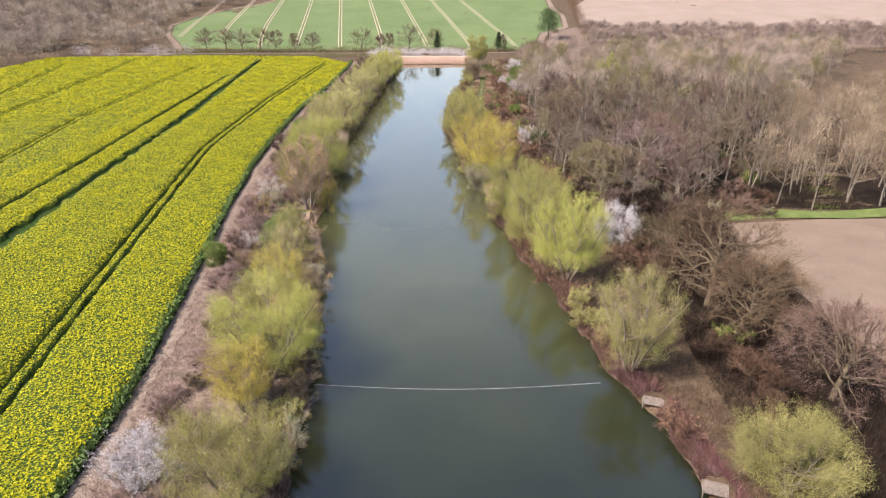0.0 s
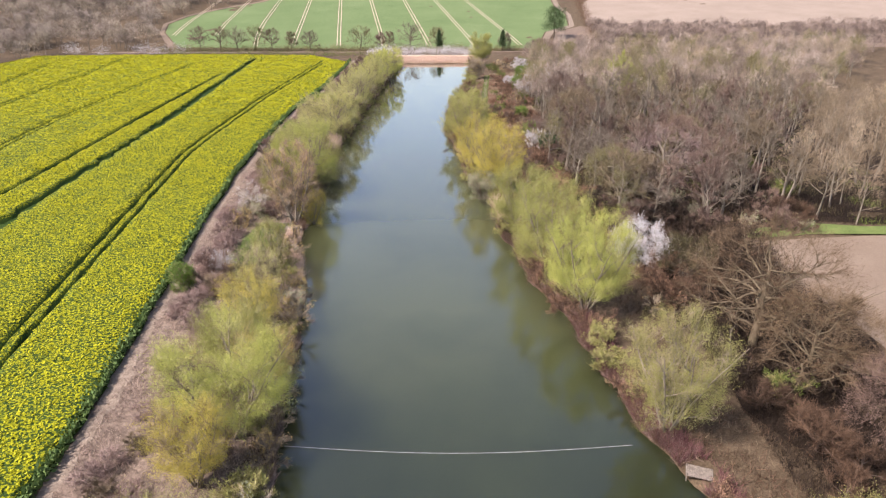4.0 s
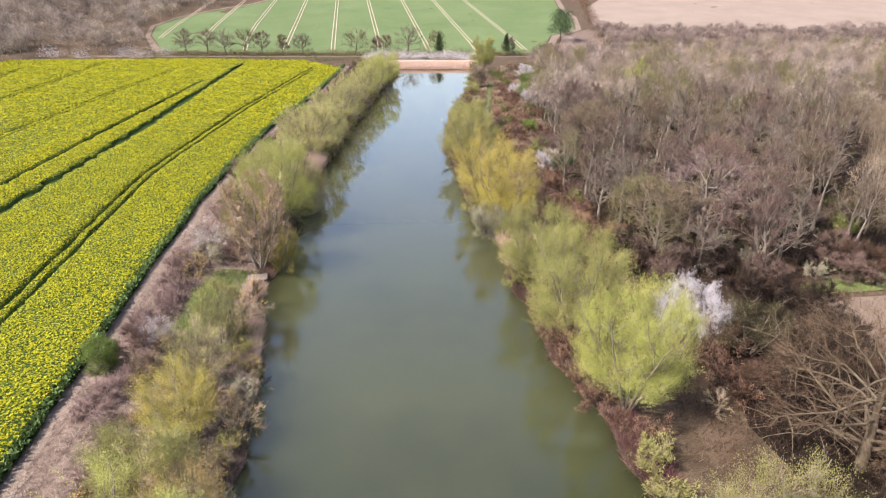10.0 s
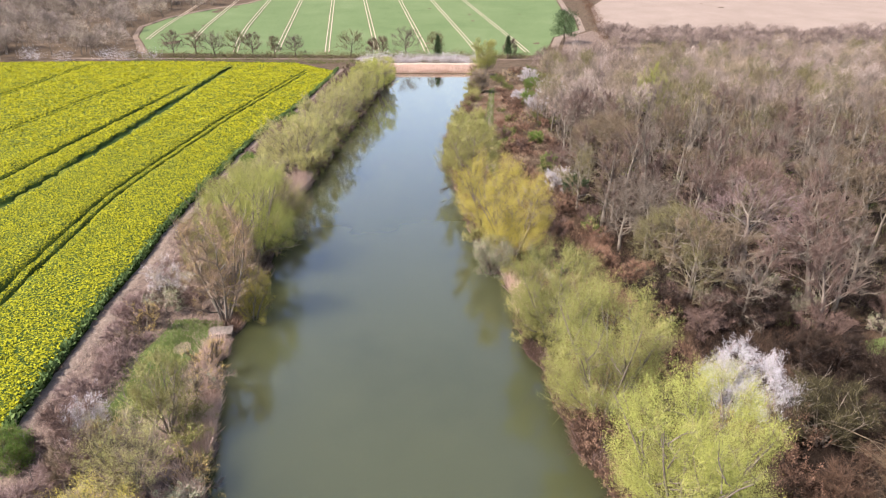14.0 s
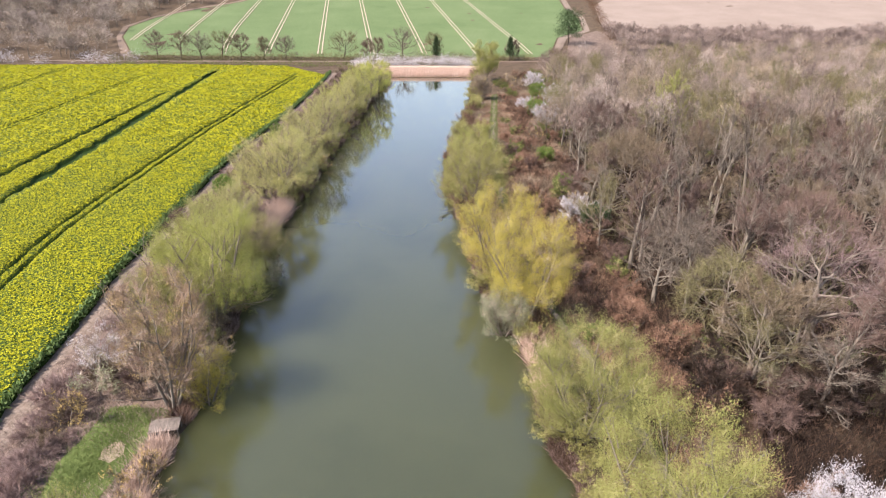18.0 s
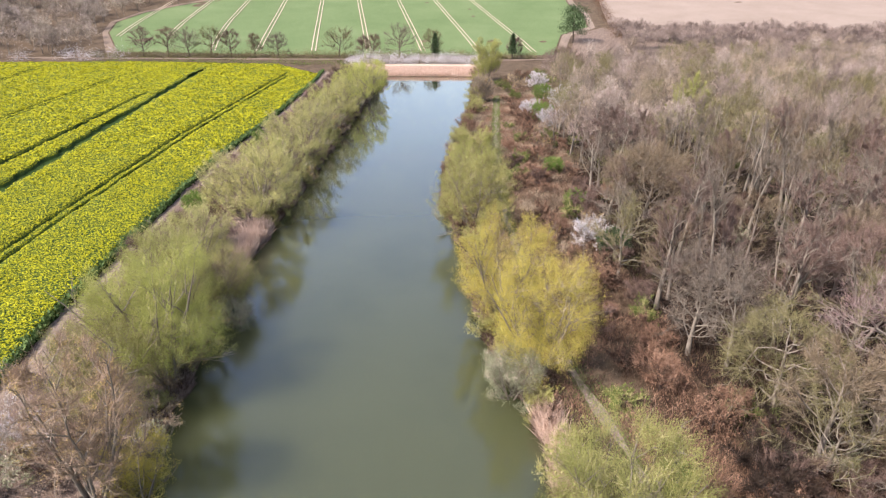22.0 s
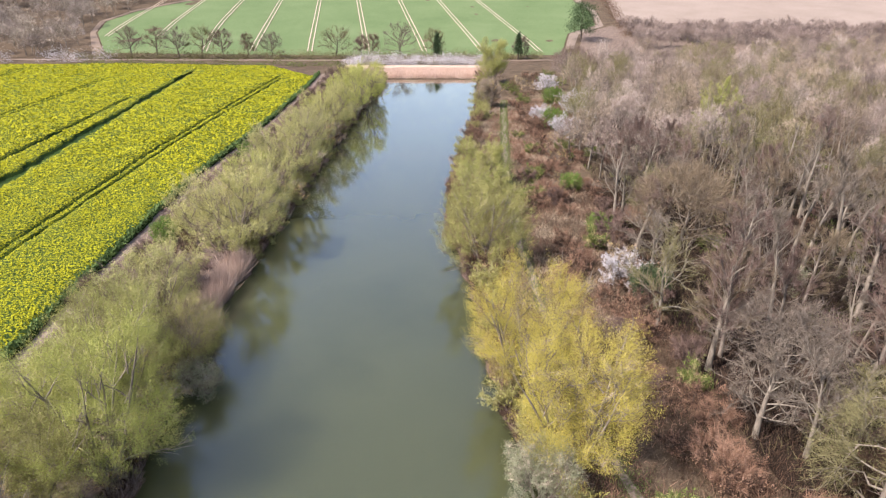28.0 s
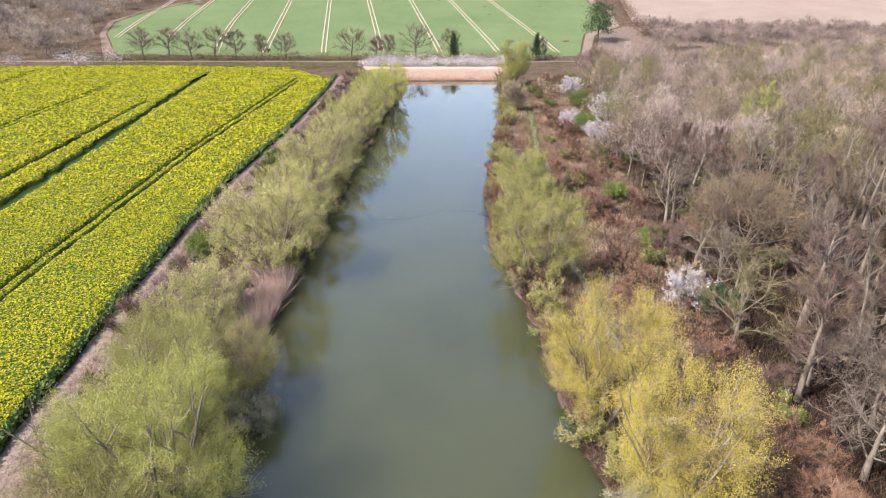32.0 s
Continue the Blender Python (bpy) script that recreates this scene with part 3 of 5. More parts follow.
# ---- the rape field ----
FIELD_TOP = [(-217, 366), (-185, 368), (-130, 371), (-69, 365), (-48, 339)]
# centre line, half gauge, rut width, depth of the rut below the crop
RUTS = [
    ([(20, -45), (57, -49), (100, -54.7), (164, -63), (178, -63.7), (240, -63.5), (338, -58.8)], 1.0, 0.95, 0.95),
    ([(20, -74), (103, -77.7), (141, -80.3), (209, -83.8), (330, -94.6), (354, -97.4)], 0.0, 3.6, 0.75),
    ([(20, -86), (120, -89), (144, -89.4), (206, -93), (300, -97)], 0.0, 1.8, 0.6),
    ([(20, -104), (155, -111), (204, -117), (274, -120.6), (330, -121)], 0.9, 0.6, 0.8),
    ([(20, -128), (212, -147), (275, -154), (357, -165)], 0.9, 0.8, 0.9),
    ([(20, -145), (250, -171), (333, -192)], 0.9, 0.8, 0.9),
]
CROP = 1.15
crng = np.random.default_rng(11)


def rut_columns():
    cols = []
    for line, gauge, wide, deep in RUTS:
        for s in ((1, -1) if gauge else (0,)):
            cols.append((line, s * gauge, wide, deep, line[-1][0] - 3 * s))
    return cols


rows_y = spaced((18, 386, 1.6))
ragged = crng.normal(0, 0.22, len(rows_y))
lines = [(along(FIELD_EDGE, rows_y) - 1.1 + ragged, 0.0), (along(FIELD_EDGE, rows_y) - 1.35 + ragged, CROP * 0.7), (along(FIELD_EDGE, rows_y) - 2.1 + 2 * ragged, CROP * 0.9)]
prev = lines[-1][0]
for line, off, wide, deep, stop in rut_columns():
    c = along(line, rows_y) + off
    w = wide / 2 * (0.9 + 0.25 * np.sin(rows_y * 0.7 + off) + crng.normal(0, 0.1, len(rows_y)))
    if wide > 1.5:
        # a trampled strip with a ragged edge
        w = w * (0.85 + 0.4 * np.sin(rows_y * 0.09 + 1) * np.sin(rows_y * 0.041) + crng.normal(0, 0.18, len(rows_y)))
    floor = CROP - deep * np.clip((stop - rows_y) / 4, 0, 1)
    for k in range(1, 7):
        lines.append((prev + (c + w - prev) * k / 7, CROP))
    lines += [(c + w, CROP), (c + w - 0.1, floor), (c - w + 0.1, floor), (c - w, CROP)]
    prev = c - w
for k in range(1, 9):
    lines.append((prev + (-217 - prev) * k / 8, CROP if k < 8 else 0.0))
cx = np.stack([a for a, _ in lines], 1)
cy = np.repeat(rows_y[:, None], cx.shape[1], 1)
top = np.interp(cx, [a for a, _ in FIELD_TOP], [b for _, b in FIELD_TOP])
cy = np.where(cy > top, top, cy)
tall = np.stack([np.broadcast_to(b, len(rows_y)) for _, b in lines], 1)
cz = tall + ground_z(cx, cy)
cz = cz + np.where(tall > 0.9, crng.normal(0, 0.06, cx.shape), 0)
m = cx.shape[1]
qi = (np.arange(len(rows_y) - 1)[:, None] * m + np.arange(m - 1)[None]).ravel()
crop = part("rape_crop", mesh("rape_crop", np.stack([cx.ravel(), cy.ravel(), cz.ravel()], 1), np.stack([qi, qi + m, qi + m + 1, qi + 1], 1), M_CROPGREEN))
tagged(crop, "dense green oilseed rape with wheel ruts", "crop", kind="stuff")


def patchy(x, y):
    return (np.sin(x * 0.21 + np.sin(y * 0.13) * 2) + np.sin(y * 0.17 + np.sin(x * 0.11) * 2.2) + 0.7 * np.sin(x * 0.6 + y * 0.45)) / 2.7


def in_rut(x, y):
    out = np.zeros(len(x), bool)
    for line, off, wide, deep, stop in rut_columns():
        out |= (np.abs(x - along(line, y) - off) < wide / 2 + 0.05) & (y < stop)
    return out


def crop_points(n, x0, x1, y0, y1):
    x, y = crng.uniform(x0, x1, n), crng.uniform(y0, y1, n)
    top = np.interp(x, [a for a, _ in FIELD_TOP], [b for _, b in FIELD_TOP])
    keep = (x < along(FIELD_EDGE, y) - 1.5) & (y < top - 0.5) & ~in_rut(x, y)
    edge = np.clip((along(FIELD_EDGE, y) - 1.5 - x) / (1.6 + 1.2 * np.sin(y * 0.11)), 0, 1)
    keep &= crng.uniform(0, 1, n) < (0.2 + 0.8 * edge) * (0.88 + 0.22 * patchy(x, y))
    return x[keep], y[keep]


def heads(x, y, z, size):
    """One tilted flower head (a triangle) at each place."""
    n = len(x)
    p = np.stack([x, y, ground_z(x, y) + CROP + z], 1)
    a = crng.uniform(0, 6.28, n)
    rad = size * crng.uniform(0.6, 1.35, n)
    v = [p + np.stack([np.cos(a + k * 2.094) * rad, np.sin(a + k * 2.094) * rad, crng.normal(0, 0.5, n) * rad], 1) for k in range(3)]
    return np.stack(v, 1).reshape(-1, 3), np.arange(3 * n).reshape(n, 3)


def flower_run(n, x0, x1, y0, y1, each, spread, size, share):
    """Plants scattered over a stretch of the field, each with a few heads round it."""
    x, y = crop_points(n, x0, x1, y0, y1)
    k = crng.uniform(0, 1, len(x)) < share(y)
    x, y = np.repeat(x[k], each), np.repeat(y[k], each)
    dx, dy = crng.normal(0, spread, (2, len(x)))
    keep = (x + dx < along(FIELD_EDGE, y) - 1.3) & ~in_rut(x + dx, y)
    z = crng.uniform(-0.1, 0.12, len(x)) + 0.2 - 0.35 * np.clip(np.hypot(dx, dy) / spread / 2, 0, 1)
    return heads((x + dx)[keep], (y + dy)[keep], z[keep], size)


runs = [flower_run(150000, -100, -33, 30, 250, 3, 0.12, 0.125, lambda y: np.clip((250 - y) / 50, 0, 1)),
        flower_run(60000, -150, -80, 30, 250, 2, 0.2, 0.2, lambda y: np.clip((250 - y) / 50, 0, 1)),
        flower_run(160000, -217, -40, 195, 386, 2, 0.25, 0.27, lambda y: np.clip((y - 195) / 50, 0, 1)),
        flower_run(22000, -217, -140, 18, 225, 3, 0.3, 0.26, lambda y: np.ones(len(y))),
        flower_run(6000, -130, -33, 18, 31, 4, 0.2, 0.25, lambda y: np.ones(len(y)))]
flowers = mesh("rape_flowers", *joined(runs), M_FLOWER)
part("rape_flowers", flowers, crop, "bright yellow rape flowers")
tagged(crop.children[0], kind="stuff")
xe = -np.abs(crng.normal(0, 0.6, 20000)) + 0.25
ye = crng.uniform(30, 352, 20000)
xe = along(FIELD_EDGE, ye) - 1.2 + xe
pe = np.stack([xe, ye, ground_z(xe, ye) + crng.uniform(0.2, 1.0, len(xe))], 1)
lv, lf = leaves(crng, pe, crng.normal(0, 0.6, (len(xe), 3)) + np.array([0.1, 0, 0.8]), 0.5, 0.3)
part("rape_leaves", mesh("rape_leaves", lv, lf, M_CROPLEAF), crop, "dark green leaves at the crop's edge")
tagged(crop.children[1], kind="stuff")


# ---- scrub, reeds and grass ----
def scatter(seed, n, x_of, y0, y1, clump=0.0):
    rng = np.random.default_rng(seed)
    y = rng.uniform(y0, y1, n)
    x = x_of(rng, y)
    if clump:
        x, y = x + rng.normal(0, clump, n), y + rng.normal(0, clump, n)
    keep = shore_gap(x, y) > 0.1
    return rng, x[keep], y[keep]


def cover(name, seed, n, x_of, y0, y1, mat, length, width, label, category, lean=0.7, want=None):
    rng, x, y = scatter(seed, n, x_of, y0, y1)
    if name in ("red_scrub", "bramble_scrub", "dead_grass", "bank_tussock"):
        k = np.abs(x - along(BANK_PATH, y)) > np.where(y > 180, 1.2, 0.8)
        x, y = x[k], y[k]
    if want is not None:
        k = rng.uniform(0, 1, len(x)) < want(x, y)
        x, y = x[k], y[k]
    k = np.min([np.hypot(x - a, y - b) for a, b in ((-26.4, 119.0), (24.1, 58.9), (25.9, 45.6))], axis=0) > 1.9
    x, y = x[k], y[k]
    p = np.stack([x, y, ground_z(x, y) - 0.03], 1)
    d = rng.normal(0, lean, (len(x), 3))
    d[:, 2] = np.abs(d[:, 2]) + 0.6
    v, f = blades(rng, p, d, length * rng.uniform(0.5, 1.4, len(x)), width)
    return tagged(part(name, mesh(name, v, f, LEAF[mat])), label, category, kind="stuff")


WOOD_EDGE = [(30, 40), (90, 36), (120, 29), (150, 27), (170, 27.5), (200, 30), (245, 31), (270, 36), (330, 45), (440, 70)]
left_strip = lambda rng, y: rng.uniform(along(FIELD_EDGE, y) + 0.2, along(SHORE_L, y))
right_strip = lambda rng, y: rng.uniform(along(SHORE_R, y), along(WOOD_EDGE, y))
blot = lambda a, b, c: (lambda x, y: np.clip(0.5 + 0.9 * np.sin(x * a + np.sin(y * b) * 2) * np.sin(y * c + x * 0.13), 0, 1))
cover("dead_grass", 21, 150000, left_strip, 25, 346, "straw", 0.55, 0.05, "tangle of pale dead grass on the bank", "grass", 0.8, blot(0.4, 0.2, 0.33))
cover("bramble_scrub", 22, 60000, left_strip, 25, 346, "plum", 0.9, 0.05, "low tangle of purplish brown bramble stems", "scrub", 0.9, blot(0.5, 0.23, 0.27))
cover("dead_grass", 23, 14000, right_strip, 30, 346, "fawntwig", 0.8, 0.06, "pale dead grass among scrub on the bank", "grass", 0.8, blot(0.37, 0.2, 0.3))
cover("dead_grass", 49, 110000, right_strip, 160, 315, "tan", 0.8, 0.07, "tan dead grass and stems in the scrub", "grass", 0.8, blot(0.41, 0.23, 0.26))
cover("bramble_scrub", 24, 50000, right_strip, 30, 346, "bramble", 1.1, 0.07, "low tangle of reddish brown bramble stems", "scrub", 0.9, blot(0.45, 0.2, 0.23))
cover("understorey", 33, 60000, lambda rng, y: along(WOOD_EDGE, y) + rng.uniform(0, 60, len(y)), 120, 260, "shadetwig", 2.2, 0.05, "thin brown saplings and brush under the wood, shade painted in", "scrub", 0.4, blot(0.3, 0.2, 0.25))
cover("understorey", 34, 40000, lambda rng, y: along(WOOD_EDGE, y) + rng.uniform(0, 60, len(y)), 120, 260, "mosstwig", 1.4, 0.05, "olive brush and bramble under the wood", "scrub", 0.7, blot(0.21, 0.3, 0.17))
cover("ivy_patches", 40, 60000, lambda rng, y: along(WOOD_EDGE, y) + rng.uniform(0, 70, len(y)), 120, 240, "ivy", 0.7, 0.16, "dark green ivy and moss on the wood's floor", "ground cover", 0.6, lambda x, y: np.clip(1.6 * np.sin(x * 0.37 + y * 0.11) * np.sin(y * 0.29 + 1) - 0.5, 0, 1))
cover("red_scrub", 25, 150000, right_strip, 100, 300, "red", 1.0, 0.06, "rusty red stems and dead bracken", "scrub", 0.8, blot(0.3, 0.15, 0.19))
cover("bracken", 45, 60000, lambda rng, y: along(WOOD_EDGE, y) + rng.uniform(-7, 16, len(y)), 108, 215, "bramble", 0.9, 0.05, "dead rusty bracken at the wood's edge", "scrub", 0.9, blot(0.33, 0.27, 0.21))
cover("bracken", 46, 50000, lambda rng, y: along(WOOD_EDGE, y) + rng.uniform(-5, 26, len(y)), 112, 215, "bramble", 1.2, 0.05, "dead brown bracken and bramble under trees", "scrub", 0.9)
cover("bank_grass", 26, 38000, lambda rng, y: along(BANK_PATH, y) + rng.normal(0, 1.1, len(y)), 95, 300, "grass", 0.35, 0.06, "short green grass along the bank path", "grass", 0.6)
cover("bank_grass", 27, 30000, lambda rng, y: -30.9 + (y - 112) * 0.06 + rng.normal(0, 1.7, len(y)), 101, 122, "grass", 0.35, 0.06, "short mown green grass at a fishing place", "grass", 0.6)
flat("reed_floor", [(-30, 346.4), (20, 346.4), (24, 374), (-40, 374)], 0.1, M_REEDLITTER, "pale trampled dead reed litter", "ground", 4)
flat("lawn", [(-33.2, 104), (-31, 103.4), (-29.4, 106), (-28.6, 109), (-28.2, 113), (-27.4, 117), (-28.4, 120), (-30.6, 122.6), (-33, 122), (-33.6, 118), (-34.2, 114), (-33.2, 109)], 0.09, M_GRASS, "short mown green grass at a fishing place", "grass", 1.5)
cover("bramble_scrub", 35, 60000, lambda rng, y: rng.uniform(32, 53, len(y)), 40, 118, "shadetwig", 1.3, 0.05, "brown bramble thicket under oaks, darkened with painted shade", "scrub", 0.7)
cover("bank_edge", 38, 30000, lambda rng, y: along(SHORE_R, y) + rng.uniform(-0.6, 0.7, len(y)), 40, 346, "plum", 0.9, 0.07, "purplish brown stems at the water's edge", "grass", 0.7)
cover("bank_edge", 39, 30000, lambda rng, y: along(SHORE_L, y) - rng.uniform(-0.6, 0.7, len(y)), 40, 346, "plum", 0.9, 0.07, "purplish brown stems at the water's edge", "grass", 0.7)
cover("bank_edge", 43, 26000, lambda rng, y: along(SHORE_R, y) + rng.uniform(-0.7, 0.6, len(y)), 40, 150, "bramble", 1.3, 0.06, "brown stems hanging over the water", "grass", 0.9)
cover("red_stems", 44, 16000, lambda rng, y: along(SHORE_R, y) + rng.uniform(-0.6, 2.6, len(y)), 42, 88, "crimson", 1.4, 0.05, "purplish red stems along the bank", "scrub", 0.6)
cover("bank_edge", 47, 30000, lambda rng, y: along(SHORE_R, y) + rng.uniform(-0.4, 1.8, len(y)), 40, 165, "plum", 0.9, 0.06, "purplish brown stems and dead grass by the water", "grass", 0.8)
cover("bank_edge", 48, 30000, lambda rng, y: along(SHORE_L, y) - rng.uniform(-0.4, 1.8, len(y)), 40, 165, "straw", 0.8, 0.05, "pale dead grass by the water", "grass", 0.8)
cover("bank_tussock", 36, 30000, lambda rng, y: along(SHORE_R, y) + rng.uniform(-0.1, 1.6, len(y)), 40, 346, "bramble", 1.2, 0.08, "straw and brown tussocks overhanging the water", "grass", 0.6)
cover("bank_tussock", 37, 30000, lambda rng, y: along(SHORE_L, y) - rng.uniform(-0.1, 1.6, len(y)), 40, 346, "bramble", 1.1, 0.07, "brown tussocks overhanging the water", "grass", 0.6)
cover("reed_bed", 28, 36000, lambda rng, y: rng.uniform(-30, 19, len(y)), 346.2, 362, "reed", 1.3, 0.14, "pale dead reed bed at the lake's end", "reeds", 0.25)
cover("reeds", 29, 11000, lambda rng, y: along(SHORE_L, y) - np.abs(rng.normal(0, 1.2, len(y))), 162, 181, "reed", 2.8, 0.08, "pale pinkish dead reeds at the water's edge", "reeds", 0.25)
cover("reeds", 30, 5000, lambda rng, y: along(SHORE_R, y) + np.abs(rng.normal(0, 1.0, len(y))), 124, 134, "reed", 2.0, 0.08, "pale pinkish dead reeds at the water's edge", "reeds", 0.25)
cover("reeds", 31, 5000, lambda rng, y: along(SHORE_L, y) - np.abs(rng.normal(0, 0.8, len(y))), 92, 112, "reed", 1.8, 0.08, "pale brown dead reeds at the water's edge", "reeds", 0.25)
cover("reeds", 41, 9000, lambda rng, y: along(SHORE_L, y) - np.abs(rng.normal(0, 1.0, len(y))), 100, 117, "reed", 1.6, 0.07, "pinkish brown dead reeds beside mown grass", "reeds", 0.35)
cover("red_stems", 42, 2500, lambda rng, y: along(SHORE_L, y) - np.abs(rng.normal(0, 0.7, len(y))), 114, 124, "red", 1.1, 0.06, "rusty stems round a fishing platform", "scrub", 0.5)
cover("red_stems", 32, 5000, lambda rng, y: along(SHORE_R, y) + np.abs(rng.normal(0, 0.5, len(y))), 46, 84, "crimson", 1.0, 0.06, "dark red stems along the bank's edge", "scrub", 0.4)

# ---- trees on the banks ----
KINDS = {
    "willow": dict(stems=6, limbs=7, subs=5, up=0.75, clear=0.08, lean=0.6, twigs=2200, twig_len=1.1, twig_wide=0.035, shoot=1.5, spread=0.45, dome=0.94, fine=0.2, tuft=90, skirt=0.3),
    "bare": dict(stems=7, limbs=9, subs=5, up=0.85, clear=0.1, lean=0.4, twigs=15000, twig_len=1.0, twig_wide=0.024, shoot=0.8, dome=1.0),
    "shrub": dict(stems=7, limbs=6, subs=5, up=0.6, clear=0.02, lean=0.8, twigs=1600, twig_len=0.6, twig_wide=0.035, shoot=0.5, spread=0.35, dome=0.95),
    "oak": dict(stems=1, limbs=20, subs=11, up=0.35, clear=0.16, twigs=12000, rim=11000, twig_len=0.65, twig_wide=0.024, bend=0.28, stout=1.7, single=True, shoot=0.4, spread=0.4, dome=0.95, shell=1.5),
}
